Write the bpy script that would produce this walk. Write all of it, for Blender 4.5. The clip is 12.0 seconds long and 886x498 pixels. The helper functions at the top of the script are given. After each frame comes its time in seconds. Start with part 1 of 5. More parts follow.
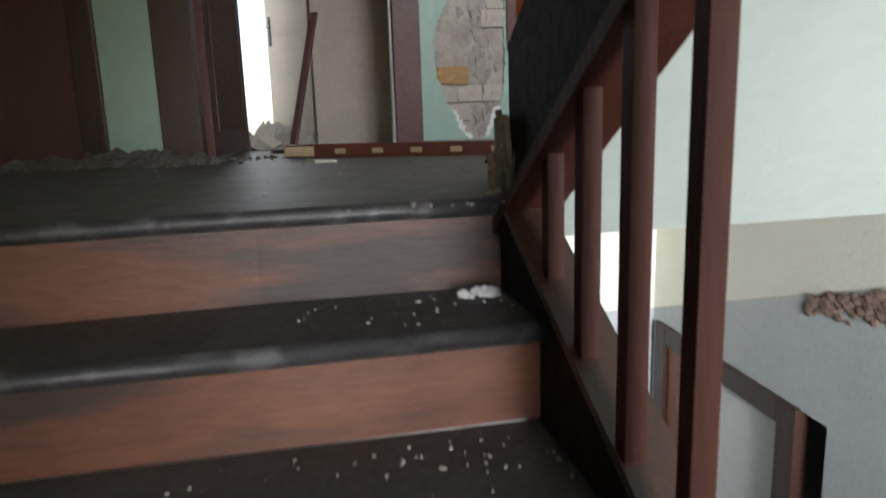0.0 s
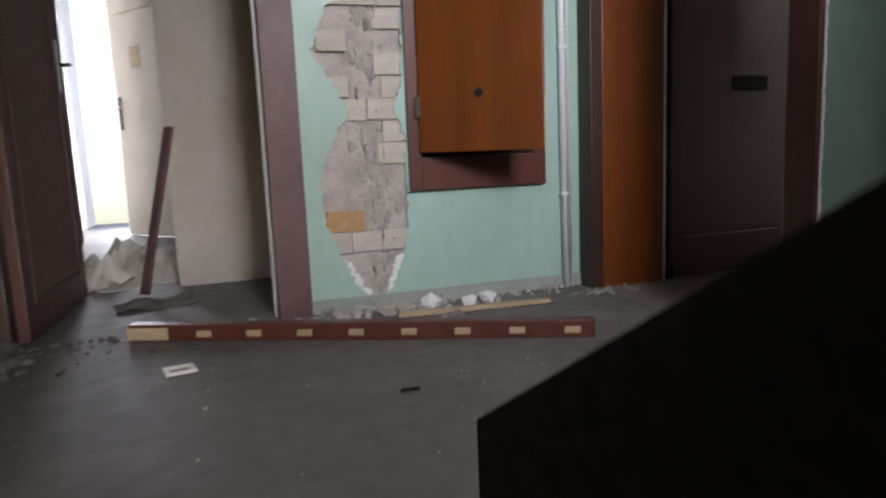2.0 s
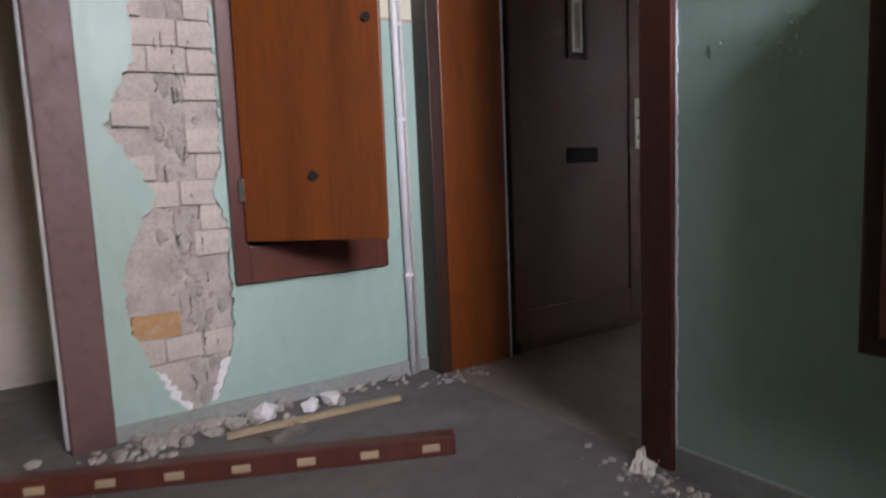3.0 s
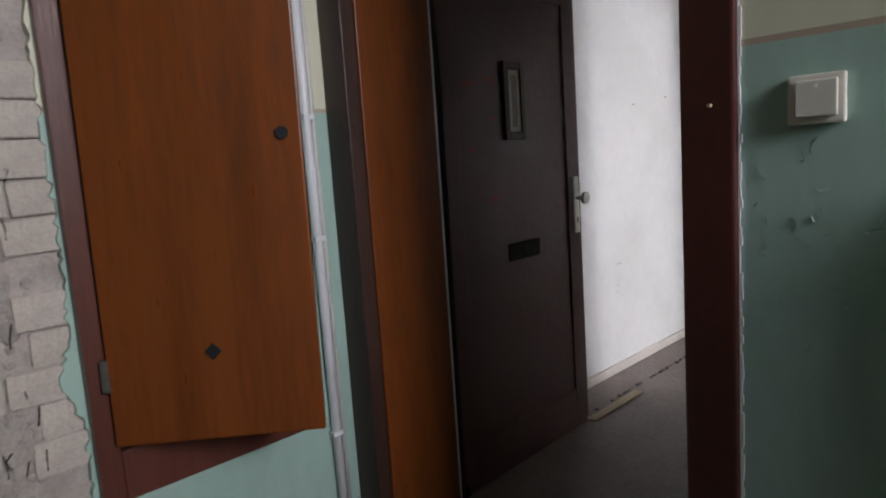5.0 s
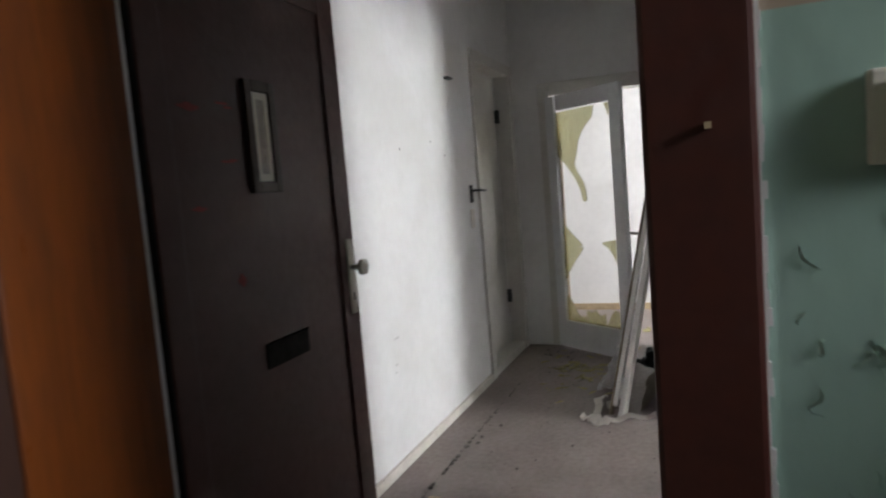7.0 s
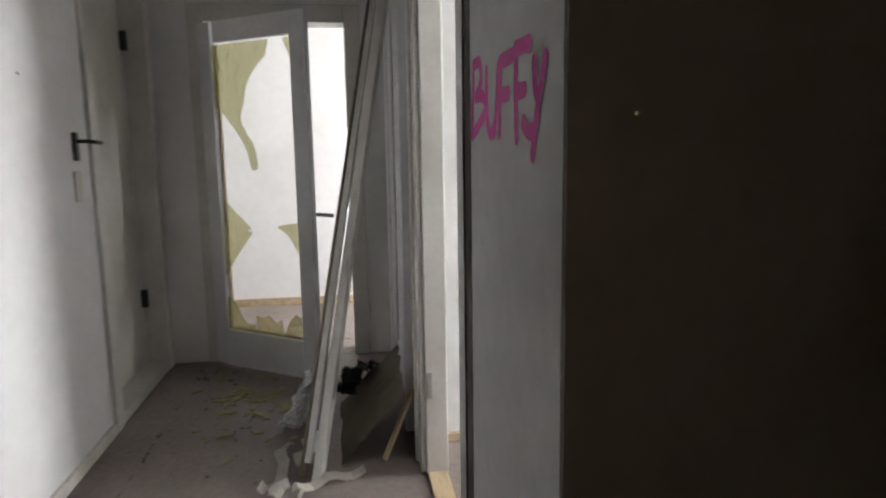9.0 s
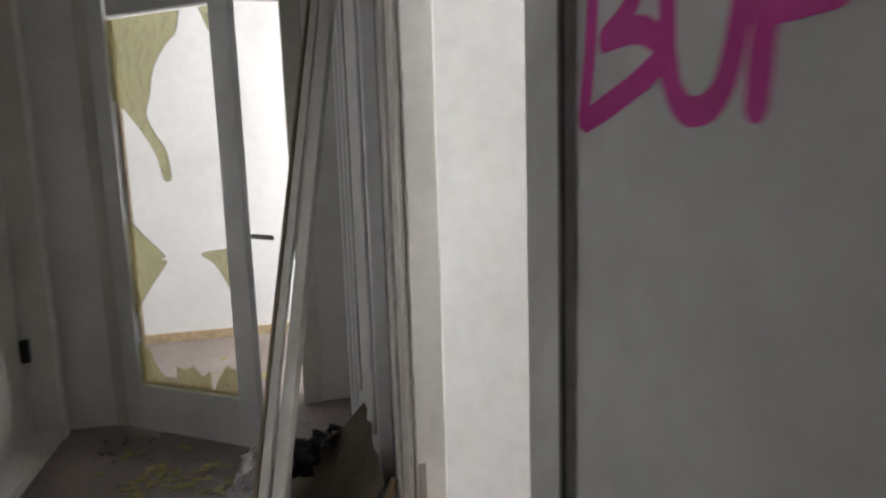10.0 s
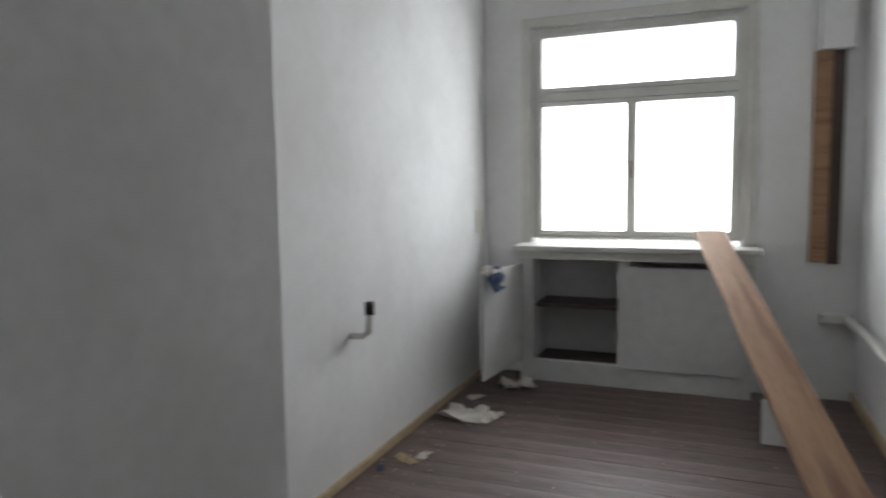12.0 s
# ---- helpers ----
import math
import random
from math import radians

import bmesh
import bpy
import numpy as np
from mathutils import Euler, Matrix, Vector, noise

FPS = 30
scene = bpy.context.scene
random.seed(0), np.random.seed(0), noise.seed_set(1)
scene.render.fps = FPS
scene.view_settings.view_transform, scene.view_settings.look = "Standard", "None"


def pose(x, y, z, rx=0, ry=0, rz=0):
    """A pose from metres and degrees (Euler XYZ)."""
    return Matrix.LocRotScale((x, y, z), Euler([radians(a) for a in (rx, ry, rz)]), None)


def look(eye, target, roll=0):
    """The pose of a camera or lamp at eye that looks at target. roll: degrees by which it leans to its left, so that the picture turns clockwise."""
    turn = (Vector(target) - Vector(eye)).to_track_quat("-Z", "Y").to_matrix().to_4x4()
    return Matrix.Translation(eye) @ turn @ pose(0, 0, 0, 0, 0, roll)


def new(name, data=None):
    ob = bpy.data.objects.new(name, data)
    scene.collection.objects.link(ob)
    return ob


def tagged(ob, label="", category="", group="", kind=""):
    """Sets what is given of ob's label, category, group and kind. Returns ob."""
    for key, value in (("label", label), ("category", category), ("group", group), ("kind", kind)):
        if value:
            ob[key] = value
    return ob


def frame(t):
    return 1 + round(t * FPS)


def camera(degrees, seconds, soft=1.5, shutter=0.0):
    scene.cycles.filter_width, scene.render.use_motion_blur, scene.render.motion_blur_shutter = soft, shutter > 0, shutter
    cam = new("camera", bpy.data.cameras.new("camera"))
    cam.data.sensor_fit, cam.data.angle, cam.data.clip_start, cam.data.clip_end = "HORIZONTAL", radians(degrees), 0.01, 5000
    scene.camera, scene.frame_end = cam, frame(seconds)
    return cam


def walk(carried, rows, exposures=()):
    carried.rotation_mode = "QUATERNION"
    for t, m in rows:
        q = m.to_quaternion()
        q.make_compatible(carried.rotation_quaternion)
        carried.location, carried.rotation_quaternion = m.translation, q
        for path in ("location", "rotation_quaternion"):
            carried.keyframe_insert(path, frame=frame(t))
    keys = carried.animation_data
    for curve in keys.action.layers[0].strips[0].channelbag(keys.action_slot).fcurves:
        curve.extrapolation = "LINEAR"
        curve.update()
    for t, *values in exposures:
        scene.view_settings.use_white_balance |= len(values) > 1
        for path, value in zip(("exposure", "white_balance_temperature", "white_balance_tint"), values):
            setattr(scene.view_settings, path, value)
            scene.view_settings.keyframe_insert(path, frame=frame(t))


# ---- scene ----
cam = camera(67.5, 12.0, soft=1.9, shutter=0.5)
PATH = [
    (0, (0.241, 0.248, 0.159), (0.512, 2.191, -0.227), -1.9),
    (0.5, (0.251, 0.399, 0.269), (0.516, 2.354, -0.058), -0.5),
    (1, (0.249, 0.589, 0.391), (0.563, 2.544, 0.108), -1.6),
    (1.5, (0.292, 0.752, 0.485), (0.731, 2.683, 0.21), -2.1),
    (2, (0.313, 0.912, 0.624), (0.933, 2.791, 0.335), -2.4),
    (2.5, (0.336, 1.049, 0.756), (1.188, 2.837, 0.477), -1.8),
    (3, (0.389, 1.191, 0.857), (1.48, 2.848, 0.61), -2.5),
    (3.2, (0.407, 1.241, 0.904), (1.529, 2.88, 0.672), -3.1),
    (4.8, (0.534, 1.783, 1.232), (1.912, 3.212, 0.99), -3.4),
    (5, (0.571, 1.823, 1.268), (1.979, 3.217, 0.999), -3.9),
    (5.5, (0.671, 1.933, 1.291), (2.115, 3.29, 1.019), -5.5),
    (6, (0.827, 2.103, 1.303), (2.46, 3.229, 1.043), -6.2),
    (6.5, (0.959, 2.234, 1.324), (2.716, 3.161, 1.09), -5.8),
    (6.7, (1.024, 2.277, 1.314), (2.82, 3.133, 1.106), -5.5),
    (8.3, (1.891, 2.622, 1.262), (3.873, 2.714, 1.008), -0.4),
    (8.5, (1.99, 2.642, 1.268), (3.969, 2.598, 0.989), -0.3),
    (9, (2.307, 2.654, 1.215), (4.266, 2.386, 0.916), -0.9),
    (9.5, (2.648, 2.660, 1.227), (4.591, 2.300, 0.92), -1.9),
    (10, (3.03, 2.706, 1.219), (4.952, 2.245, 0.917), -1.8),
    (10.5, (3.389, 2.693, 1.226), (5.235, 2.0, 0.894), -2.4),
    (11, (3.639, 2.757, 1.198), (5.216, 1.552, 0.951), -0.7),
    (11.5, (3.893, 2.691, 1.171), (5.088, 1.100, 0.967), -0.4),
    (12, (4.041, 2.687, 1.150), (4.790, 0.841, 0.970), -0.8),
]
walk(cam, [(t, look(eye, target, roll)) for t, eye, target, roll in PATH],
     exposures=[(0.0, 1.65, 6600, 13), (1.5, 1.7, 6600, 14), (2.5, 2.15, 6600, 26), (3.2, 2.0, 6600, 28), (5.0, 1.35, 6600, 19), (5.5, 1.3, 6600, 17), (6.5, 1.55, 6650, 14), (8.3, 1.35, 6750, 14),
                (9.5, 1.75, 6800, 14), (10.5, 1.2, 6750, 13), (11.0, 0.8, 6600, 11), (11.5, -0.2, 6500, 10), (12.0, -0.65, 6500, 10)])

# ---- light ----
world = bpy.data.worlds.new("world")
scene.world = world
world.use_nodes = True
_n = world.node_tree.nodes
_sky = _n.new("ShaderNodeTexSky")
_sky.sky_type, _sky.sun_disc = "NISHITA", False
_sky.sun_elevation, _sky.sun_rotation = radians(38), radians(170)
_n["Background"].inputs[1].default_value = 0.12
world.node_tree.links.new(_sky.outputs[0], _n["Background"].inputs[0])


def area_lamp(name, eye, target, w, h, power, spread=180, color=(0.92, 0.96, 1.0)):
    lamp = bpy.data.lights.new(name, "AREA")
    lamp.shape, lamp.size, lamp.size_y, lamp.energy, lamp.color = "RECTANGLE", w, h, power, color
    lamp.spread = radians(spread)
    ob = new(name, lamp)
    ob.matrix_world = look(eye, target)
    return tagged(ob, "daylight coming in through a window opening", "light")


area_lamp("daylight_room", (4.475, -1.65, 1.48), (4.475, 1.1, 1.0), 1.6, 1.7, 98)
area_lamp("daylight_stairs_low", (1.05, -2.60, 0.1), (1.75, 2.0, -0.4), 0.9, 1.2, 14, 54)
area_lamp("daylight_stairs_high", (0.95, -2.60, 3.2), (1.5, 3.5, 0.35), 1.4, 1.8, 26, 100)
area_lamp("daylight_passage", (-0.45, 8.3, 1.2), (-0.4, 4.0, 0.6), 0.9, 1.9, 19)
area_lamp("daylight_far_room", (7.0, 0.35, 1.5), (7.1, 4.0, 1.0), 1.2, 1.3, 38)

# ---- materials ----


def mat(name, color, rough=0.7, vary=0.15, scale=6.0, bump=0.1, bscale=60.0, metal=0.0, stain=None, stain_amount=0.5,
        stain_scale=2.0, stretch=(1, 1, 1), random=0.0, spec=0.5):
    """A surface with grain at two scales, optional stains of a second colour, and fine relief."""
    m = bpy.data.materials.new(name)
    m.use_nodes = True
    nt = m.node_tree
    n, l = nt.nodes, nt.links
    b = n["Principled BSDF"]
    b.inputs["Roughness"].default_value, b.inputs["Metallic"].default_value = rough, metal
    b.inputs["Specular IOR Level"].default_value = spec
    co = n.new("ShaderNodeTexCoord")
    mp = n.new("ShaderNodeMapping")
    mp.inputs["Scale"].default_value = stretch
    l.new(co.outputs["Object"], mp.inputs[0])

    def noise_at(sc, detail=4.0):
        t = n.new("ShaderNodeTexNoise")
        t.inputs["Scale"].default_value, t.inputs["Detail"].default_value = sc, detail
        l.new(mp.outputs[0], t.inputs["Vector"])
        return t

    def mixed(kind, fac, a, c):
        x = n.new("ShaderNodeMix")
        x.data_type, x.blend_type = "RGBA", kind
        for sock, v in ((x.inputs[0], fac), (x.inputs[6], a), (x.inputs[7], c)):
            if isinstance(v, (int, float)):
                sock.default_value = v
            elif isinstance(v, tuple):
                sock.default_value = (*v, 1)
            else:
                l.new(v, sock)
        return x.outputs[2]

    def ramp(t, lo, hi, a=0.0, c=1.0):
        r = n.new("ShaderNodeMapRange")
        r.inputs[1].default_value, r.inputs[2].default_value, r.inputs[3].default_value, r.inputs[4].default_value = lo, hi, a, c
        l.new(t, r.inputs[0])
        return r.outputs[0]

    big, small = noise_at(scale), noise_at(scale * 9, 6)
    out = mixed("MULTIPLY", ramp(big.outputs[0], 0.35, 0.7, 0, 1), color, tuple(1 - vary for _ in range(3)))
    out = mixed("MULTIPLY", ramp(small.outputs[0], 0.4, 0.75, 0, 1), out, tuple(1 - vary * 0.8 for _ in range(3)))
    if stain:
        st = noise_at(stain_scale, 8)
        out = mixed("MIX", ramp(st.outputs[0], 0.52, 0.66, 0, stain_amount), out, stain)
    if random:
        info = n.new("ShaderNodeObjectInfo")
        out = mixed("MULTIPLY", ramp(info.outputs["Random"], 0, 1, 0, random), out, (0.25, 0.22, 0.2))
    l.new(out, b.inputs["Base Color"])
    l.new(ramp(small.outputs[0], 0.2, 0.8, max(rough - 0.12, 0.05), min(rough + 0.12, 1)), b.inputs["Roughness"])
    if bump:
        bp = n.new("ShaderNodeBump")
        bp.inputs["Strength"].default_value, bp.inputs["Distance"].default_value = bump, 0.01
        l.new(noise_at(bscale, 6).outputs[0], bp.inputs["Height"])
        l.new(bp.outputs[0], b.inputs["Normal"])
    return m


def banded(m, top, z, line=(0.45, 0.36, 0.27), half=0.006, slope=0.0, y0=0.0):
    """Paint above a height z in another colour, with a thin painted line between the two."""
    nt = m.node_tree
    n, l = nt.nodes, nt.links
    b = n["Principled BSDF"]
    src = b.inputs["Base Color"].links[0].from_socket
    geo = n.new("ShaderNodeNewGeometry")
    sep = n.new("ShaderNodeSeparateXYZ")
    l.new(geo.outputs["Position"], sep.inputs[0])
    h = n.new("ShaderNodeMath")
    h.operation = "MULTIPLY_ADD"
    h.inputs[1].default_value, h.inputs[2].default_value = slope, -slope * y0
    l.new(sep.outputs[1], h.inputs[0])
    s = n.new("ShaderNodeMath")
    s.operation = "SUBTRACT"
    l.new(sep.outputs[2], s.inputs[0])
    l.new(h.outputs[0], s.inputs[1])
    for lo, col in ((z - half, line), (z + half, top)):
        r = n.new("ShaderNodeMath")
        r.operation, r.inputs[1].default_value = "GREATER_THAN", lo
        l.new(s.outputs[0], r.inputs[0])
        x = n.new("ShaderNodeMix")
        x.data_type = "RGBA"
        l.new(r.outputs[0], x.inputs[0])
        l.new(src, x.inputs[6])
        x.inputs[7].default_value = (*col, 1)
        src = x.outputs[2]
    l.new(src, b.inputs["Base Color"])
    return m


DADO = 1.44
GREEN = banded(mat("green_paint", (0.37, 0.53, 0.46), 0.42, 0.10, 3, 0.16, 24, stretch=(1, 1, 0.45), stain=(0.31, 0.46, 0.39), stain_amount=0.5),
               (0.66, 0.66, 0.50), DADO)
PLASTER = mat("white_plaster", (0.78, 0.78, 0.77), 0.8, 0.06, 2, 0.05, 40, stain=(0.66, 0.65, 0.62), stain_amount=0.4)
CREAMWALL = mat("dirty_cream_wall", (0.52, 0.47, 0.41), 0.75, 0.12, 3, 0.1, 50, stain=(0.42, 0.37, 0.31), stain_amount=0.5)
GREYWALL = mat("grey_white_and_shaded_paint", (0.60, 0.60, 0.585), 0.75, 0.1, 2, 0.05, 40, stain=(0.52, 0.51, 0.49), stain_amount=0.4)
BUFF = mat("brown_wallpaper", (0.62, 0.50, 0.41), 0.8, 0.12, 3, 0.1, 60)
MASONRY = mat("mortar", (0.50, 0.45, 0.41), 0.95, 0.26, 9, 0.8, 40, stain=(0.33, 0.28, 0.25), stain_amount=0.5, stain_scale=9)
BRICK = mat("pale_brick", (0.60, 0.545, 0.48), 0.95, 0.2, 12, 0.6, 60, random=0.12, stain=(0.48, 0.42, 0.37), stain_scale=16)
BRICKO = mat("orange_brick", (0.55, 0.33, 0.15), 0.95, 0.25, 12, 0.6, 60, random=0.2, stain=(0.6, 0.5, 0.4), stain_scale=16)
CONCRETE = mat("grey_lino", (0.15, 0.142, 0.134), 0.62, 0.12, 1.6, 0.05, 16, stain=(0.24, 0.23, 0.215), stain_amount=0.55, stain_scale=1.6)
LINO = mat("brown_lino", (0.24, 0.197, 0.178), 0.55, 0.2, 4, 0.2, 30, stain=(0.275, 0.235, 0.21), stain_amount=0.5, stain_scale=2.5)
PLANKF = mat("worn_floor_paint", (0.175, 0.118, 0.102), 0.4, 0.4, 3, 0.25, 25, stretch=(0.35, 3, 3), random=0.3,
             stain=(0.24, 0.20, 0.19), stain_amount=0.6, stain_scale=2)
RISER = mat("riser_wood", (0.20, 0.078, 0.046), 0.5, 0.25, 5, 0.15, 30, stretch=(0.6, 3, 3), stain=(0.045, 0.036, 0.034), stain_amount=0.9,
            stain_scale=3.0)
TREAD = mat("tread_lino", (0.085, 0.08, 0.074), 0.6, 0.25, 6, 0.2, 40, stain=(0.15, 0.14, 0.13), stain_amount=0.5, stain_scale=4)
NOSING = mat("worn_metal_nosing", (0.055, 0.052, 0.055), 0.4, 0.3, 20, 0.2, 60, stain=(0.22, 0.22, 0.225), stain_amount=0.4, stain_scale=14)
DARKWOOD = mat("dark_stained_wood", (0.055, 0.026, 0.018), 0.42, 0.3, 4, 0.12, 40, stretch=(3, 3, 0.5))
# near-black wood, also used where only shade fills a recess
BLACKWOOD = mat("black_wood_and_recess", (0.012, 0.008, 0.007), 0.7, 0.3, 4, 0.12, 40, spec=0.2)
BALUSTER = mat("baluster_wood", (0.055, 0.014, 0.008), 0.6, 0.3, 4, 0.12, 40, stretch=(4, 4, 0.5), spec=0.22)
REDWOOD = mat("red_brown_wood", (0.115, 0.033, 0.021), 0.4, 0.25, 4, 0.12, 40, stretch=(4, 4, 0.5))
JAMBRED = mat("dark_red_paint", (0.07, 0.017, 0.012), 0.45, 0.2, 4, 0.1, 40)
JAMBPINK = mat("faded_red_brown_paint", (0.16, 0.085, 0.085), 0.5, 0.22, 4, 0.15, 40)
DOORBROWN = mat("brown_door_paint", (0.105, 0.042, 0.037), 0.4, 0.18, 3, 0.12, 40, stain=(0.10, 0.045, 0.042), stain_amount=0.5)
ORANGE = mat("orange_varnished_wood", (0.215, 0.056, 0.010), 0.36, 0.34, 2.2, 0.06, 50, stretch=(4, 4, 0.4), stain=(0.17, 0.046, 0.009),
             stain_amount=0.6, stain_scale=3)
WHITEP = mat("aged_white_gloss", (0.66, 0.645, 0.60), 0.38, 0.1, 4, 0.06, 40, stain=(0.48, 0.46, 0.41), stain_amount=0.4)
GREYP = mat("grey_white_gloss", (0.78, 0.79, 0.80), 0.35, 0.08, 4, 0.06, 40)
CREAMP = mat("cream_door_paint", (0.56, 0.50, 0.41), 0.45, 0.1, 4, 0.08, 40)
PLASTIC = mat("cream_plastic", (0.72, 0.69, 0.60), 0.35, 0.04, 5, 0)
METAL = mat("worn_steel", (0.45, 0.43, 0.40), 0.35, 0.2, 20, 0.1, 80, metal=0.9)
DARKMETAL = mat("dark_steel", (0.05, 0.055, 0.06), 0.4, 0.2, 20, 0.1, 80, metal=0.7)
PALEWOOD = mat("pale_pine", (0.52, 0.40, 0.25), 0.7, 0.25, 6, 0.15, 40, stretch=(0.5, 4, 4))
PINE = mat("old_pine_board", (0.42, 0.24, 0.13), 0.65, 0.25, 4, 0.15, 40, stretch=(0.4, 5, 5), stain=(0.20, 0.09, 0.05), stain_amount=0.85, stain_scale=3.5)
GROOVE = mat("groove_shade", (0.10, 0.085, 0.075), 0.9, 0.3, 14, 0.2, 40)
RUBBLE = mat("plaster_rubble", (0.50, 0.46, 0.42), 0.95, 0.3, 14, 0.5, 50, random=0.2)
RUBBLED = mat("dusty_rubble", (0.20, 0.18, 0.165), 0.95, 0.35, 14, 0.5, 50)
PINK = mat("magenta_spray", (0.62, 0.03, 0.33), 0.6, 0.1, 8, 0)
FOIL = mat("silver_foil", (0.92, 0.92, 0.93), 0.24, 0.15, 12, 0.3, 30, metal=0.45)
BLACKFOIL = mat("black_plastic_sack", (0.03, 0.03, 0.032), 0.3, 0.2, 12, 0.3, 30)
CLOTH = mat("crumpled_paper", (0.70, 0.66, 0.60), 0.9, 0.15, 8, 0.3, 40)
BLUE = mat("blue_cloth", (0.06, 0.10, 0.20), 0.8, 0.3, 12, 0.3, 40)
BOARD = mat("hardboard", (0.20, 0.16, 0.11), 0.7, 0.15, 4, 0.1, 60)
SHARD = mat("yellow_glass_shards", (0.40, 0.36, 0.14), 0.25, 0.25, 9, 0.1, 40)


def glass_mat(name, color, rough, bump):
    m = bpy.data.materials.new(name)
    m.use_nodes = True
    nt = m.node_tree
    n, l = nt.nodes, nt.links
    b = n["Principled BSDF"]
    b.inputs["Base Color"].default_value = (*color, 1)
    b.inputs["Roughness"].default_value = rough
    b.inputs["Transmission Weight"].default_value = 1.0 if not bump else 0.75
    b.inputs["IOR"].default_value = 1.45
    if bump:
        t = n.new("ShaderNodeTexVoronoi")
        t.inputs["Scale"].default_value = 26
        bp = n.new("ShaderNodeBump")
        bp.inputs["Strength"].default_value, bp.inputs["Distance"].default_value = bump, 0.01
        co = n.new("ShaderNodeTexCoord")
        l.new(co.outputs["Object"], t.inputs["Vector"])
        l.new(t.outputs["Distance"], bp.inputs["Height"])
        l.new(bp.outputs[0], b.inputs["Normal"])
    return m


GLASS = glass_mat("clear_glass", (1, 1, 1), 0.02, 0)
YGLASS = glass_mat("yellow_patterned_glass", (0.90, 0.87, 0.56), 0.2, 0.8)

# ---- mesh helpers ----


def box(bm, x0, y0, z0, x1, y1, z1, bevel=0.0, m=None):
    """Adds a box between two corners to bm, bevelled, turned by m."""
    mid = Vector(((x0 + x1) / 2, (y0 + y1) / 2, (z0 + z1) / 2))
    got = bmesh.ops.create_cube(bm, size=1)["verts"]
    for v in got:
        v.co = Vector((v.co.x * (x1 - x0), v.co.y * (y1 - y0), v.co.z * (z1 - z0))) + mid
    if bevel:
        edges = list({e for v in got for e in v.link_edges})
        res = bmesh.ops.bevel(bm, geom=edges, offset=bevel, segments=2, affect="EDGES", profile=0.6)
        got = list({v for f in res["faces"] for v in f.verts} | {v for v in got if v.is_valid})
    if m is not None:
        bmesh.ops.transform(bm, matrix=m, verts=[v for v in got if v.is_valid])
    return bm


def boxes(*rows, bevel=0.0):
    bm = bmesh.new()
    for r in rows:
        box(bm, *r, bevel=bevel)
    return bm


def rod(bm, pts, radius, sides=10):
    """A round bar along the points."""
    pts = [Vector(p) for p in pts]
    rings = []
    for i, p in enumerate(pts):
        d = (pts[min(i + 1, len(pts) - 1)] - pts[max(i - 1, 0)]).normalized()
        a = d.orthogonal().normalized() if abs(d.z) > 0.99 else d.cross(Vector((0, 0, 1))).normalized()
        b = d.cross(a)
        rings.append([bm.verts.new(p + radius * (math.cos(2 * math.pi * k / sides) * a + math.sin(2 * math.pi * k / sides) * b)) for k in range(sides)])
    for r, s in zip(rings, rings[1:]):
        for k in range(sides):
            f = bm.faces.new((r[k], r[(k + 1) % sides], s[(k + 1) % sides], s[k]))
            f.smooth = True
    bm.faces.new(rings[0][::-1])
    bm.faces.new(rings[-1])
    return bm


def prism(bm, outline, a, b, axis):
    """Extrudes an outline of 2D points from a to b along an axis (0 x, 1 y, 2 z)."""
    def at(p, d):
        q = list(p)
        q.insert(axis, d)
        return bm.verts.new(q)
    lo, hi = [at(p, a) for p in outline], [at(p, b) for p in outline]
    n = len(outline)
    bm.faces.new(lo)
    bm.faces.new(hi[::-1])
    for i in range(n):
        bm.faces.new((lo[i], hi[i], hi[(i + 1) % n], lo[(i + 1) % n]))
    bmesh.ops.recalc_face_normals(bm, faces=bm.faces)
    return bm


def mesh_of(name, bm, material):
    bmesh.ops.recalc_face_normals(bm, faces=bm.faces)
    me = bpy.data.meshes.new(name)
    bm.to_mesh(me)
    bm.free()
    me.materials.append(material)
    return me


def part(name, bm, material, parent=None, label=""):
    ob = new(name, mesh_of(name, bm, material))
    if parent:
        ob.parent = parent
    return tagged(ob, label) if label else ob


def structure(name, bm, material, label, category):
    return tagged(part(name, bm, material), label, category, kind="structure")


def thing(name, label, category, m=None, group=""):
    ob = new(name)
    ob.empty_display_size = 0.05
    if m is not None:
        ob.matrix_world = m
    return tagged(ob, label, category, group)


def lump(bm, x, y, z, r, flat=0.6, rnd=random):
    """A broken, angular crumb."""
    got = bmesh.ops.create_icosphere(bm, subdivisions=1, radius=r)["verts"]
    sx, sy, a = rnd.uniform(0.6, 1.5), rnd.uniform(0.6, 1.3), rnd.uniform(0, 6.3)
    for v in got:
        k = rnd.uniform(0.65, 1.15)
        px, py = v.co.x * sx * k, v.co.y * sy * k
        v.co = Vector((x + px * math.cos(a) - py * math.sin(a), y + px * math.sin(a) + py * math.cos(a), max(z + v.co.z * flat * k + r * flat * 0.55, z)))


# ---- shell of the stairwell and landing ----
FAR, RIGHT, LEFT = 3.545, 1.855, -1.85
CEIL = 2.75
W2 = 2.28  # inner face of the right wall, in the flat's corridor
NORTH, SOUTH = 3.72, 2.405
FARX = 6.22

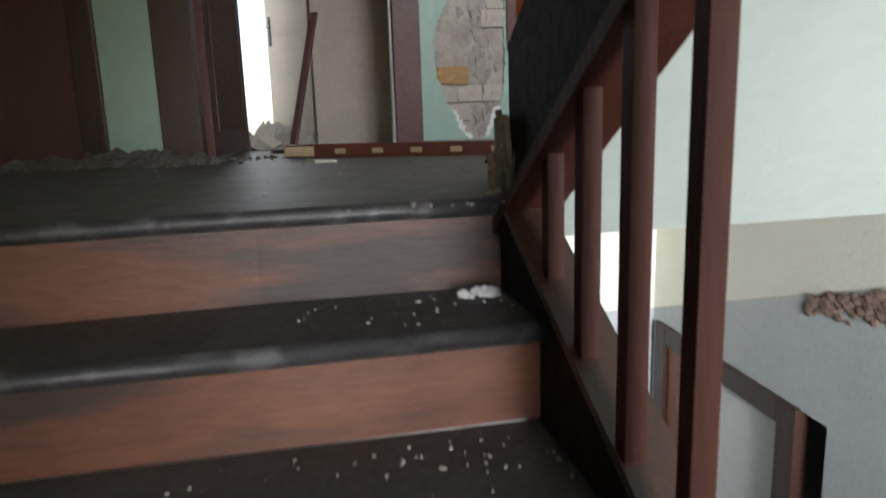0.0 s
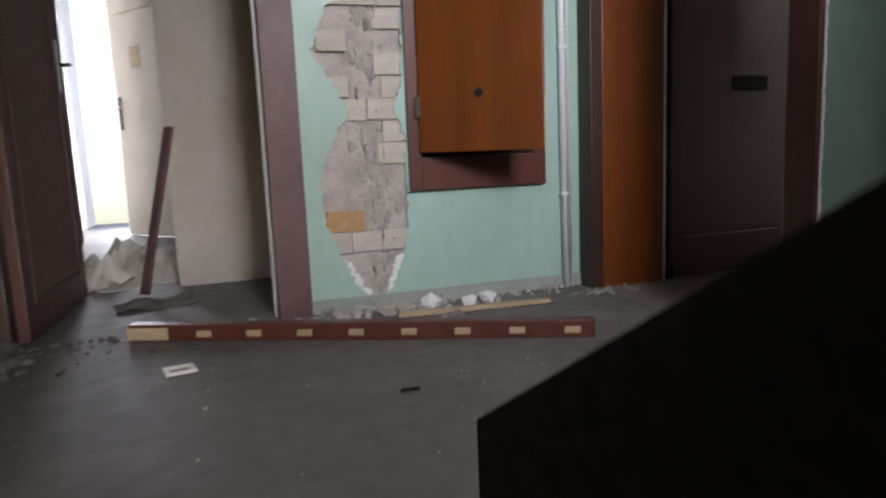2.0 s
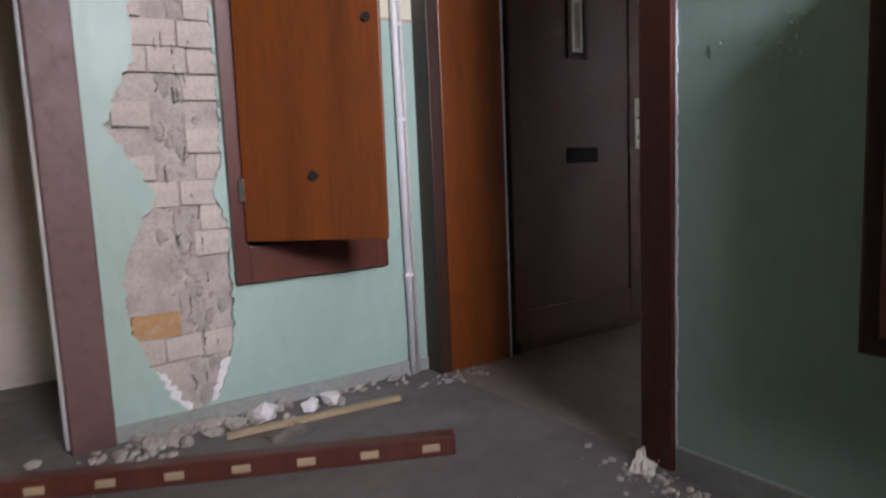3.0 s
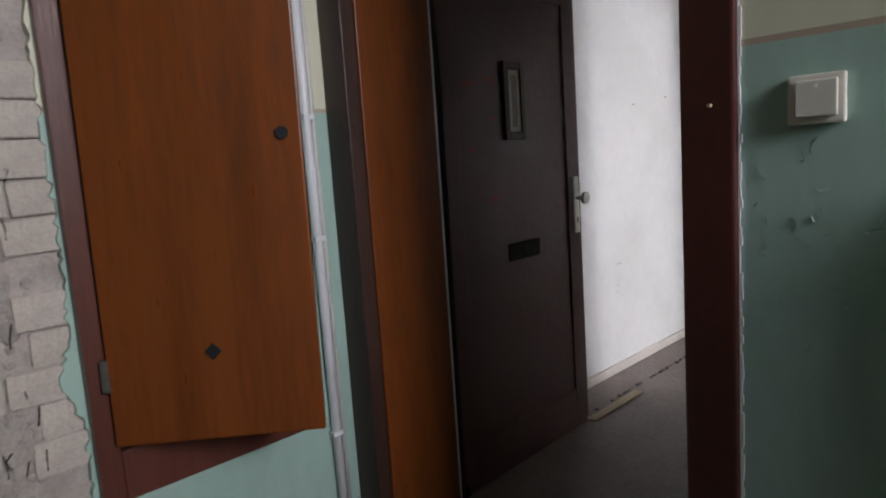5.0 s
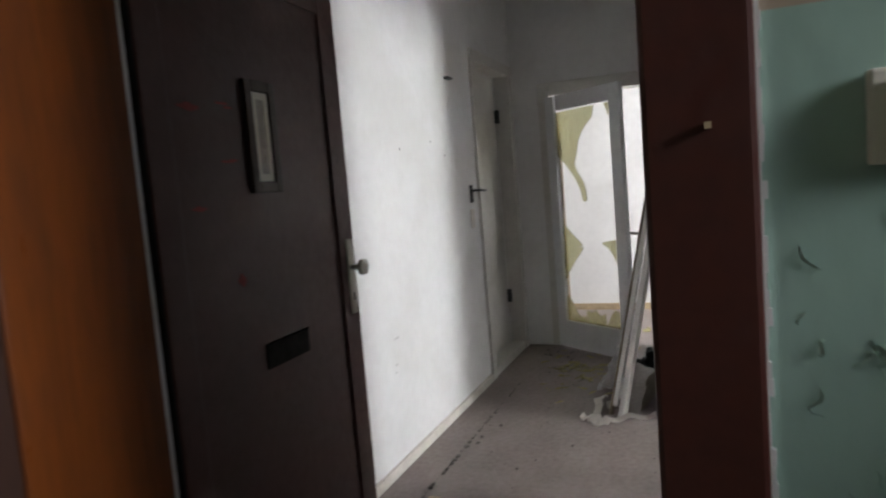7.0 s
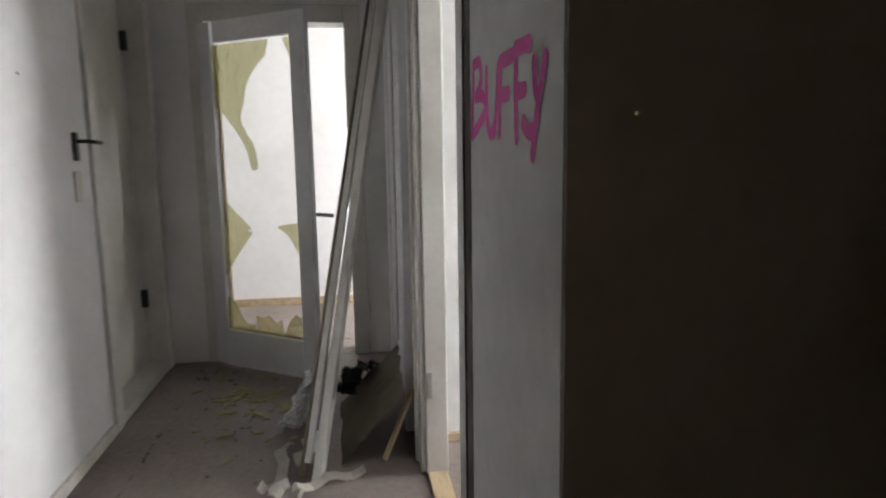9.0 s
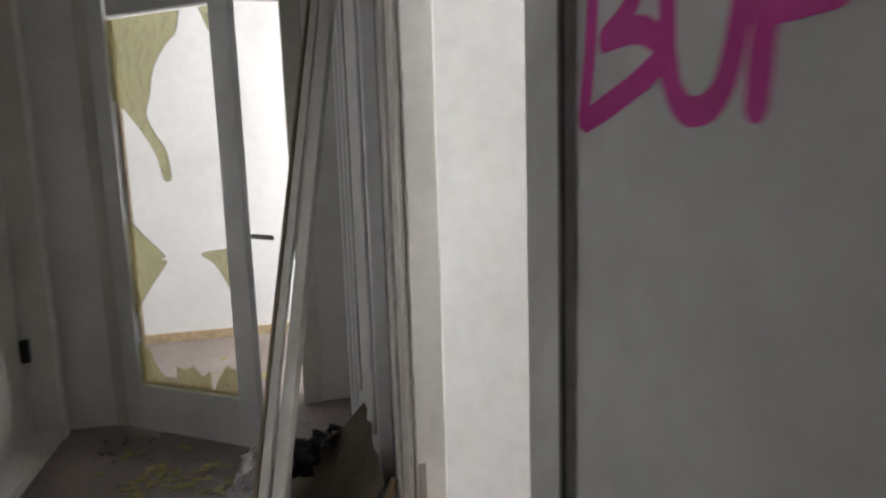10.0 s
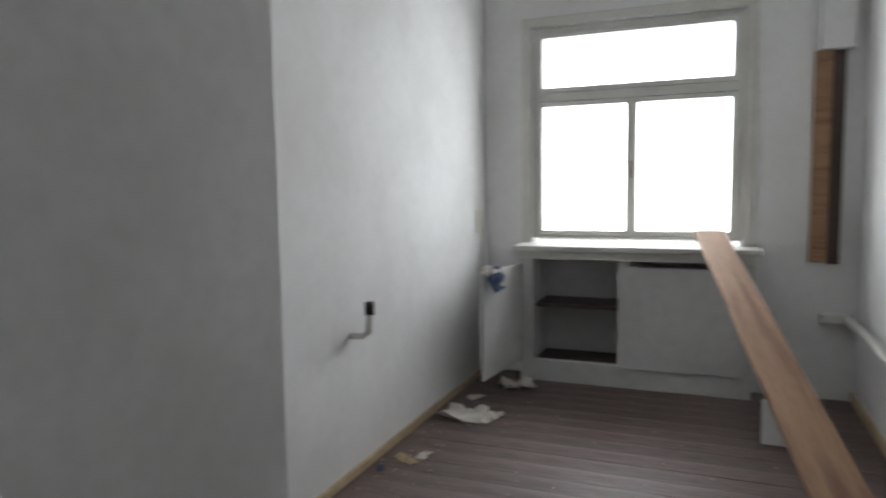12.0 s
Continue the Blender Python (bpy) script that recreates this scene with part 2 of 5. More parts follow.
# landing floor with its bowed front edge
_edge = [(0.60, 1.54), (0.55, 1.54), (0.30, 1.533), (0.06, 1.522), (-0.3, 1.485), (-0.8, 1.43), (-1.85, 1.31)]
_out = [(1.855, FAR), (1.855, 1.66), (0.66, 1.66)] + _edge + [(-1.85, FAR)]
_in = [(1.855, FAR), (1.855, 1.66), (0.66, 1.66)] + [(x, y + 0.07) for x, y in _edge] + [(-1.85, FAR)]
structure("slab_landing", prism(bmesh.new(), _in, -0.10, -0.0355, 2), PLASTER, "dark underside of the landing", "floor")
structure("floor_landing", prism(bmesh.new(), _out, -0.035, 0.0, 2), CONCRETE, "dusty dark grey worn landing floor", "floor")
structure("floor_passage", boxes((-1.2, FAR, -0.16, 1.2, 8.9, 0.0)), CONCRETE, "dusty grey passage floor behind the doorway", "floor")
structure("floor_corridor", boxes((1.856, 2.0, -0.16, 9.0, NORTH, -0.001)), LINO, "worn brown linoleum corridor floor", "floor")
structure("floor_closet", boxes((1.856, 0.6, -0.16, 3.4, 2.0, -0.001)), LINO, "dark brown floor of the side recess", "floor")
structure("ceiling_stairs", boxes((LEFT - 0.2, -2.9, 5.5, 2.28, 1.5, 5.7)), PLASTER, "plain white plaster ceiling over the stairs", "ceiling")
structure("wall_landing_upper", boxes((LEFT, 1.3, CEIL + 0.2, RIGHT, 1.5, 5.5)), PLASTER, "white stairwell wall above the landing", "wall")
structure("ceiling_landing", boxes((LEFT - 0.2, 1.3, CEIL, 2.28, 9.0, CEIL + 0.2)), PLASTER, "plain white plaster ceiling", "ceiling")
structure("ceiling_flat", boxes((2.28, -1.8, CEIL - 0.05, 9.2, 3.95, CEIL + 0.2)), PLASTER, "plain white plaster ceiling of the flat", "ceiling")
structure("wall_stairs_left", boxes((LEFT - 0.2, -2.9, -3.2, LEFT, 1.3, 5.5), (LEFT - 0.2, 1.3, -3.2, LEFT, FAR, CEIL)), GREEN, "green painted stairwell wall", "wall")
structure("wall_stairs_back", boxes((LEFT, -2.9, -3.2, 1.855, -2.7, -0.55), (LEFT, -2.9, 1.25, 1.855, -2.7, 2.3), (LEFT, -2.9, 4.3, 1.855, -2.7, 5.5),
          (LEFT, -2.9, -0.55, -0.7, -2.7, 1.25), (LEFT, -2.9, 2.3, -0.7, -2.7, 4.3), (1.6, -2.9, -0.55, 1.855, -2.7, 1.25), (1.6, -2.9, 2.3, 1.855, -2.7, 4.3)), GREEN,
          "stairwell wall with two tall window openings", "wall")
structure("floor_lower", boxes((LEFT, -2.9, -3.3, 1.855, FAR, -2.97)), CONCRETE, "grey floor of the storey below", "floor")

# right wall with the flat's entrance
DR0, DR1, DTOP = 2.41, 3.41, 2.08
structure("wall_right", boxes((RIGHT, -2.9, CEIL, W2, 1.5, 5.5), (RIGHT, -2.9, -0.02, W2, 2.36, CEIL), (RIGHT, 2.36, DTOP + 0.1, W2, FAR, CEIL), (RIGHT, 3.47, -0.02, W2, FAR, DTOP + 0.1)),
          GREEN, "green painted wall with peeling paint beside the flat's entrance", "wall")
# grey below a line sloping along y, cream above it
LOWERP = banded(mat("lower_grey_cream", (0.50, 0.53, 0.53), 0.5, 0.1, 3, 0.15, 50), (0.80, 0.79, 0.69), -0.79, half=0.004,
                line=(0.5, 0.5, 0.42), slope=-0.325, y0=3.22)
structure("wall_right_lower", boxes((RIGHT, -2.9, -2.97, W2, 2.2, -0.0205), (RIGHT, 3.49, -2.97, W2, FAR, -0.0205), (RIGHT, 2.2, -0.95, W2, 3.49, -0.0205),
          (RIGHT + 0.2, 2.2, -2.97, W2, 3.49, -0.95)), LOWERP, "wall of the storey below, grey under a sloping line, cream above", "wall")
structure("wall_far_lower", boxes((LEFT, FAR, -2.97, RIGHT, FAR + 0.3, -0.16)), LOWERP, "cream wall under the landing", "wall")

# far wall: masonry core with a plaster skin that has broken away
LD0, LD1 = -0.42, 0.49
structure("wall_far", boxes((0.62, FAR + 0.03, -0.16, RIGHT, FAR + 0.3, CEIL), (LD0 - 0.18, FAR + 0.03, DTOP + 0.12, 0.62, FAR + 0.3, CEIL),
          (-0.86, FAR, -0.16, LD0 - 0.18, FAR + 0.3, CEIL), (LEFT - 0.2, FAR, DTOP, -0.86, FAR + 0.3, CEIL),
          (LEFT - 0.2, FAR, -0.16, LEFT - 0.02, FAR + 0.3, DTOP)), GREEN, "green painted far wall of the landing", "wall")

# plaster skin of the far wall, built in courses around the bare patch
_left = [(0.05, 0.86), (0.10, 0.815), (0.25, 0.74), (0.41, 0.685), (0.56, 0.694), (0.70, 0.745), (0.80, 0.815), (0.90, 0.762),
         (1.03, 0.68), (1.12, 0.72), (1.25, 0.785), (1.42, 0.783), (1.75, 0.80)]
_right = [(0.05, 0.90), (0.07, 0.955), (0.19, 1.01), (0.35, 1.036), (0.68, 1.04), (0.80, 1.0), (0.90, 1.03), (1.03, 1.04), (1.75, 1.04)]


def along(table, z):
    zs, xs = zip(*table)
    return float(np.interp(z, zs, xs))


_rnd = random.Random(3)
_bm = bmesh.new()
_skin = 0.022
_rows = [0.045 + 0.0125 * i for i in range(137)]
_le = [along(_left, z) + _rnd.uniform(-0.009, 0.009) for z in _rows]
_re = [min(along(_right, z) + _rnd.uniform(-0.007, 0.007), 1.045) for z in _rows]
_cols = []
for side, edge, outer in ((0, _le, 0.62), (1, _re, RIGHT)):
    f = [[_bm.verts.new((x, FAR + d, z)) for z, x in zip(_rows, edge)] for d in (0, _skin)]
    o = [_bm.verts.new((outer, FAR, z)) for z in _rows]
    for i in range(len(_rows) - 1):
        _bm.faces.new((f[0][i], f[0][i + 1], o[i + 1], o[i]))
        _bm.faces.new((f[0][i], f[1][i], f[1][i + 1], f[0][i + 1]))
box(_bm, 0.62, FAR, -0.1, RIGHT, FAR + _skin, 0.0452)
box(_bm, 0.62, FAR, _rows[-1] - 0.0002, RIGHT, FAR + _skin, CEIL)
structure("wall_far_plaster", _bm, GREEN, "green painted plaster with a broken-away patch showing brick", "wall")
# ragged white plaster rim at the foot of the patch
_bm = bmesh.new()
for i in range(60):
    z = _rnd.uniform(0.06, 0.20)
    x = along(_left if i % 2 else _right, z) + _rnd.uniform(-0.02, 0.02)
    got = bmesh.ops.create_icosphere(_bm, subdivisions=1, radius=_rnd.uniform(0.008, 0.02))["verts"]
    for v in got:
        v.co = Vector((v.co.x * 1.2 + x, v.co.y * 0.35 + FAR + 0.012, v.co.z * 1.3 + z))
tagged(part("plaster_crumbs", _bm, PLASTER), "white broken plaster crumbs at the foot of the bare patch", "plaster", kind="stuff")
# mortar bed and bricks of the patch
masonry = structure("masonry", boxes((0.62, FAR + 0.0245, 0.0, 1.06, FAR + 0.0295, 1.78)), MASONRY,
                    "rough grey mortar bed with pale and orange bricks", "wall")
_bricks = {}


def brick_mesh(w, h, key, material):
    k = (round(w, 3), round(h, 3), key, material.name)
    if k not in _bricks:
        r = random.Random(key)
        bm = bmesh.new()
        box(bm, -w / 2, -0.011, -h / 2, w / 2, 0.004, h / 2, bevel=0.004)
        for v in bm.verts:
            v.co += Vector((r.uniform(-1, 1), r.uniform(-0.6, 0.6), r.uniform(-1, 1))) * 0.003
        _bricks[k] = mesh_of("brick", bm, material)
    return _bricks[k]


for i in range(20):
    z = 0.10 + i * 0.088
    x = 0.64 + (0.06 if i % 2 else 0.0)
    while x < 1.06:
        w = 0.125 if _rnd.random() < 0.6 else 0.16
        mid = x + w / 2
        lo, hi = along(_left, z) - 0.03, along(_right, z) + 0.03
        chase = abs(mid - 0.905 - 0.02 * math.sin(z * 5)) < 0.06 and _rnd.random() < 0.62
        if lo < mid < hi and not chase and mid < 1.04 and _rnd.random() < 0.74:
            ob = new("brick", brick_mesh(w - 0.007, 0.081, _rnd.randrange(4), BRICKO if i % 4 == 3 and abs(mid - 0.86) < 0.09 else BRICK))
            ob.location = (mid, FAR + 0.022 + _rnd.uniform(-0.004, 0.003), z)
            ob.rotation_euler = (0, _rnd.uniform(-0.02, 0.02), 0)
            ob.parent = masonry
        x += w
_bm = bmesh.new()
for i in range(230):
    z = _rnd.uniform(0.08, 1.7)
    x = 0.905 + 0.02 * math.sin(z * 5) + _rnd.gauss(0, 0.035)
    got = bmesh.ops.create_icosphere(_bm, subdivisions=1, radius=_rnd.uniform(0.006, 0.022))["verts"]
    sz = _rnd.uniform(0.6, 2.5)
    for v in got:
        k = _rnd.uniform(0.7, 1.2)
        v.co = Vector((v.co.x * k * 0.9 + x, v.co.y * 0.4 * k + FAR + 0.024, v.co.z * k * sz + z))
part("chase_mortar", _bm, RUBBLE, masonry, "crumbling mortar in a vertical chase")
# dark slivers draw the shade in the chase's thin grooves
for k in range(30):
    z, bm = _rnd.uniform(0.1, 1.65), bmesh.new()
    x = (0.872, 0.915, 0.945)[k % 3] + 0.02 * math.sin(z * 5) + _rnd.gauss(0, 0.007)
    rod(bm, [(x, FAR + 0.012, z), (x + _rnd.uniform(-0.01, 0.01), FAR + 0.008, z + 0.025), (x + _rnd.uniform(-0.01, 0.01), FAR + 0.014, z + _rnd.uniform(0.03, 0.06))], 0.0019, 6)
    part("cable_scrap", bm, GROOVE, masonry, "dark sliver drawn for the shade in a groove")

SKIRT = mat("grey_skirting", (0.33, 0.36, 0.33), 0.6, 0.2, 5, 0.2, 40)
structure("baseboard_far", boxes((0.62, FAR - 0.012, 0, 1.84, FAR - 0.0005, 0.055), bevel=0.003), SKIRT, "grey-green painted low skirting", "baseboard")
structure("baseboard_right", boxes((RIGHT - 0.014, -1.0, 0, RIGHT - 0.0005, 2.29, 0.075), bevel=0.003), SKIRT, "grey-green painted skirting", "baseboard")

# ---- left doorway in the far wall ----
door_1 = thing("door_frame", "red-brown painted wooden door frame, scuffed", "door frame")
part("jamb", boxes((LD1, FAR - 0.03, 0, LD1 + 0.13, FAR + 0.029, DTOP + 0.12), bevel=0.006), JAMBPINK, door_1, "faded red-brown jamb")
part("jamb", boxes((LD0 - 0.18, FAR - 0.03, 0, LD0, FAR + 0.10, DTOP + 0.12), bevel=0.006), DARKWOOD, door_1)
part("head", boxes((LD0, FAR - 0.03, DTOP, LD1, FAR + 0.10, DTOP + 0.12), bevel=0.006), DARKWOOD, door_1)
part("reveal_trim", boxes((LD1 - 0.012, FAR + 0.03, 0, LD1 + 0.05, FAR + 0.10, DTOP), (LD1 + 0.02, FAR + 0.10, 0, LD1 + 0.06, FAR + 0.30, DTOP), bevel=0.004), GREYP, door_1,
     "grey-white reveal trim")
leaf_1 = thing("door", "dark brown wooden door standing open into the passage", "door", pose(-0.415, FAR + 0.02, 0.012, 0, 0, 87))
part("leaf", boxes((0, -0.04, 0, 0.86, 0, DTOP - 0.02), bevel=0.004), DOORBROWN, leaf_1)
part("panel_moulding", boxes((0.1, -0.048, 0.12, 0.76, -0.0405, 0.14), (0.1, -0.048, 0.14, 0.12, -0.0405, 1.85), (0.74, -0.048, 0.14, 0.76, -0.0405, 1.85),
     bevel=0.002), DARKWOOD, leaf_1)
_h = part("lock_plate", boxes((0.79, -0.046, 0.95, 0.825, -0.0405, 1.18), bevel=0.002), METAL, leaf_1, "steel lock plate")
part("handle", rod(bmesh.new(), [(0.807, -0.045, 1.07), (0.807, -0.09, 1.07), (0.72, -0.10, 1.06)], 0.009), DARKMETAL, leaf_1, "dark lever handle")
# the neighbouring closed door
door_n = thing("closed_door", "dark brown wooden door, closed, in a brown frame", "door")
part("leaf", boxes((-1.75, FAR + 0.04, 0.01, -0.95, FAR + 0.08, DTOP - 0.1), bevel=0.004), DOORBROWN, door_n)
part("jamb", boxes((-0.95, FAR - 0.03, 0, -0.84, FAR + 0.08, DTOP), bevel=0.006), DARKWOOD, door_n)
part("jamb", boxes((-1.86, FAR - 0.03, 0, -1.75, FAR + 0.08, DTOP), bevel=0.006), DARKWOOD, door_n)
part("head", boxes((-1.75, FAR - 0.03, DTOP - 0.1, -0.95, FAR + 0.08, DTOP), bevel=0.006), DARKWOOD, door_n)

# passage behind it
for n_, r in (("wall_passage_front", (0.075, 4.50, 0, 1.2, 4.75, CEIL)), ("wall_passage_side", (0.55, FAR + 0.3, 0, 0.75, 4.5, CEIL)), ("wall_passage_right", (0.10, 4.75, 0, 0.3, 6.8, CEIL))):
    structure(n_, boxes(r), CREAMWALL, "dirty off-white passage wall", "wall")
structure("wall_passage_left", boxes((-1.2, FAR + 0.3, 0, -1.0, 8.9, CEIL)), PLASTER, "off-white passage wall", "wall")
structure("wall_passage_end", boxes((-1.0, 6.80, 0, -0.78, 6.95, CEIL), (-0.02, 6.80, 0, 0.3, 6.95, CEIL), (-0.78, 6.80, 2.08, -0.02, 6.95, CEIL)), PLASTER,
          "off-white wall with a door opening to daylight", "wall")
structure("wall_balcony", boxes((0.3, 6.8, 0, 0.5, 8.9, CEIL)), PLASTER, "white wall beyond the passage door", "wall")
leaf_2 = thing("door", "cream panelled door standing ajar against daylight", "door", pose(-0.03, 6.87, 0.01, 0, 0, 128))
part("leaf", boxes((0, -0.02, 0, 0.72, 0.02, 2.05), bevel=0.004), CREAMP, leaf_2)
part("panel_moulding", boxes((0.1, 0.0205, 0.15, 0.62, 0.028, 0.17), (0.1, 0.0205, 0.85, 0.62, 0.028, 0.87), (0.1, 0.0205, 1.0, 0.62, 0.028, 1.02),
     (0.1, 0.0205, 1.88, 0.62, 0.028, 1.90), bevel=0.002), CREAMP, leaf_2)
part("lock_plate", boxes((0.635, 0.0205, 0.92, 0.675, 0.027, 1.2), bevel=0.002), DARKMETAL, leaf_2, "black steel lock plate")
part("handle", rod(bmesh.new(), [(0.655, 0.025, 1.1), (0.655, 0.075, 1.1), (0.55, 0.08, 1.1)], 0.011), METAL, leaf_2, "steel lever handle")
part("notice", boxes((0.30, 0.021, 1.42, 0.44, 0.024, 1.60)), PALEWOOD, leaf_2, "brown paper notice")
frame_2 = thing("door_frame", "cream painted door frame", "door frame")
for r in ((-0.85, 6.77, 0, -0.78, 6.97, 2.15), (-0.02, 6.77, 0, 0.05, 6.97, 2.15), (-0.78, 6.77, 2.08, -0.02, 6.97, 2.15)):
    part("jamb", boxes(r, bevel=0.005), CREAMP, frame_2)


def plank(name, a, b, w, t, material, label, category="plank", roll=0.0, bevel=0.003):
    """A board from a to b, w wide and t thick."""
    a, b = Vector(a), Vector(b)
    ob = part(name, boxes((0, -w / 2, -t / 2, (b - a).length, w / 2, t / 2), bevel=bevel), material)
    ob.matrix_world = Matrix.Translation(a) @ (b - a).to_track_quat("X", "Z").to_matrix().to_4x4() @ pose(0, 0, 0, roll)
    return tagged(ob, label, category)


plank("plank", (-0.07, 4.30, 0.012), (0.10, 4.44, 0.80), 0.055, 0.02, JAMBPINK, "short grey-brown plank leaning on the passage wall")


def crumple(name, x, y, z, sx, sy, sz, material, label, category, seed=0, turn=0.0, cuts=7):
    """A crumpled sheet with thickness, lying on the floor."""
    r = random.Random(seed)
    bm = bmesh.new()
    bmesh.ops.create_grid(bm, x_segments=cuts, y_segments=cuts, size=0.5)
    for v in bm.verts:
        n1 = noise.noise(Vector((v.co.x * 3 + seed * 7, v.co.y * 3, seed)))
        n2 = noise.noise(Vector((v.co.x * 8, v.co.y * 8 + seed, seed * 3)))
        edge = 1 - 0.25 * abs(n2)
        h = max(0.05 + 0.55 * n1 + 0.35 * n2 + r.uniform(-0.06, 0.06), 0.0)
        v.co = Vector((v.co.x * sx * edge + n2 * 0.06 * sx, v.co.y * sy * edge + n1 * 0.12 * sy, h * sz * 1.6 + 0.002))
    ex = bmesh.ops.solidify(bm, geom=bm.faces[:], thickness=-0.003)
    low = min(v.co.z for v in bm.verts)
    for v in bm.verts:
        v.co.z -= low
    ob = part(name, bm, material)
    ob.matrix_world = pose(x, y, z, 0, 0, turn)
    return tagged(ob, label, category)


crumple("carpet_remnant", -0.22, 5.0, 0.0, 0.75, 0.8, 0.22, CLOTH, "rumpled off-white floor covering lying in the passage", "carpet", 4, 20, 11)
crumple("torn_sheet", -0.45, 4.75, 0.0, 0.5, 0.4, 0.32, CLOTH, "torn off-white sheet curling up from the floor", "sheet", 5, 50, 9)
crumple("torn_sheet", 0.0, 4.1, 0.0, 0.35, 0.25, 0.04, RUBBLED, "dirty torn sheet lying on the floor", "sheet", 6, 10)


def rubble(name, spots, material, label, seed, keep_z=0.0):
    r = random.Random(seed)
    bm = bmesh.new()
    for x, y, spread_x, spread_y, count, size in spots:
        for i in range(count):
            s = size * r.uniform(0.25, 1.0) ** 1.5
            lump(bm, x + r.gauss(0, spread_x), min(y + r.gauss(0, spread_y), FAR - 0.02 - s), keep_z, s, r.uniform(0.5, 0.9), r)
    return tagged(part(name, bm, material), label, "rubble", kind="stuff")


rubble("rubble", [(0.95, 3.46, 0.2, 0.05, 70, 0.035), (0.75, 3.46, 0.10, 0.05, 60, 0.03), (1.45, 3.48, 0.15, 0.03, 40, 0.02), (0.64, 3.40, 0.06, 0.05, 40, 0.02)],
       RUBBLE, "pale plaster rubble heaped along the foot of the wall", 1)
rubble("rubble", [(-0.74, 3.44, 0.11, 0.06, 150, 0.062), (-1.0, 3.28, 0.22, 0.10, 120, 0.045), (-0.55, 3.40, 0.08, 0.05, 60, 0.045), (-0.5, 3.25, 0.12, 0.1, 60, 0.025), (-0.2, 3.5, 0.15, 0.12, 70, 0.015)], RUBBLED,
       "dusty grey-brown rubble beside the door frame", 2)
rubble("rubble_crumbs", [(1.75, 2.25, 0.04, 0.12, 60, 0.012), (1.86, 3.36, 0.1, 0.03, 50, 0.014), (0.3, 2.6, 0.6, 0.5, 60, 0.006), (1.3, 2.3, 0.4, 0.4, 50, 0.006), (1.65, 1.95, 0.08, 0.2, 40, 0.012)], RUBBLE,
       "small plaster crumbs scattered on the landing", 3)
for p, s in (((1.24, 3.40), 0.035), ((1.33, 3.43), 0.04), ((1.27, 3.45), 0.03), ((1.08, 3.42), 0.045), ((1.12, 3.47), 0.03)):
    bm = bmesh.new()
    lump(bm, 0, 0, 0, s, 0.9, _rnd)
    ob = tagged(part("plaster_chunk", bm, PLASTER), "white broken plaster chunk on the floor", "rubble", "plaster chunks")
    ob.location = (*p, 0.0)

# old stair rail with mortises lying on the floor
rail = thing("loose_rail", "dark red-brown wooden rail with pale mortise marks, lying on the floor", "rail",
             Matrix.Translation((-0.03, 3.47, 0.0)) @ pose(0, 0, 0, 0, 0, math.degrees(math.atan2(2.79 - 3.47, 1.45 + 0.03))))
RL = 1.63
part("rail_body", boxes((0, -0.028, 0, RL, 0.028, 0.062), bevel=0.005), REDWOOD, rail)
for i in range(9):
    x = 0.10 + i * 0.182
    part("mortise", boxes((x - 0.026, -0.0305, 0.018, x + 0.026, -0.0282, 0.040)), PALEWOOD, rail, "pale mortise scar")
part("end_patch", boxes((-0.002, -0.031, 0.008, 0.15, -0.0285, 0.052)), PALEWOOD, rail, "pale split wood at the end")
plank("stick", (0.92, 3.33, 0.012), (1.54, 3.28, 0.012), 0.028, 0.018, PALEWOOD, "thin pale wooden batten lying on the floor", "batten")
small = thing("switch_frame", "small cream plastic frame lying on the floor", "frame", pose(0.15, 3.01, 0.0, 0, 0, 12))
part("frame_ring", boxes((-0.045, -0.04, 0, 0.045, -0.022, 0.009), (-0.045, 0.022, 0, 0.045, 0.04, 0.009), (-0.045, -0.022, 0, -0.03, 0.022, 0.009),
     (0.03, -0.022, 0, 0.045, 0.022, 0.009), bevel=0.002), PLASTIC, small)

# ---- wall cabinet ----
cab = thing("wall_cabinet", "orange-brown wooden meter cabinet with its door ajar", "cabinet")
CX0, CX1, CZ0, CZ1 = 1.047, 1.657, 0.473, 1.80
part("frame", boxes((CX0, FAR - 0.03, CZ0, CX0 + 0.055, FAR - 0.001, CZ1), (CX1 - 0.055, FAR - 0.03, CZ0, CX1, FAR - 0.001, CZ1),
     (CX0 + 0.055, FAR - 0.03, CZ0, CX1 - 0.055, FAR - 0.001, CZ0 + 0.13), (CX0 + 0.055, FAR - 0.03, CZ1 - 0.06, CX1 - 0.055, FAR - 0.001, CZ1), bevel=0.004), REDWOOD, cab,
     "red-brown outer frame")
# black sheet on the wall stands in for shade inside the cabinet
part("backing", boxes((CX0 + 0.056, FAR - 0.006, CZ0 + 0.131, CX1 - 0.056, FAR - 0.002, CZ1 - 0.061)), BLACKWOOD, cab, "black sheet for the shaded cabinet inside")
cdoor = part("door", boxes((0, -0.018, 0, 0.507, 0, 1.18), bevel=0.005), ORANGE, cab)
cdoor.matrix_world = pose(1.098, FAR - 0.034, 0.625, 0, 0.6, -40.5)
part("lock", rod(bmesh.new(), [(0.462, -0.0185, 0.735), (0.462, -0.025, 0.735)], 0.015, 18), DARKMETAL, cdoor, "dark round lock")
part("keyhole_plate", rod(bmesh.new(), [(0.254, -0.0185, 0.222), (0.254, -0.023, 0.222)], 0.021, 4), DARKMETAL, cdoor, "bent diamond-shaped steel plate")
part("hinge", boxes((-0.012, -0.026, 0.14, 0.006, -0.0185, 0.22), bevel=0.002), METAL, cdoor)
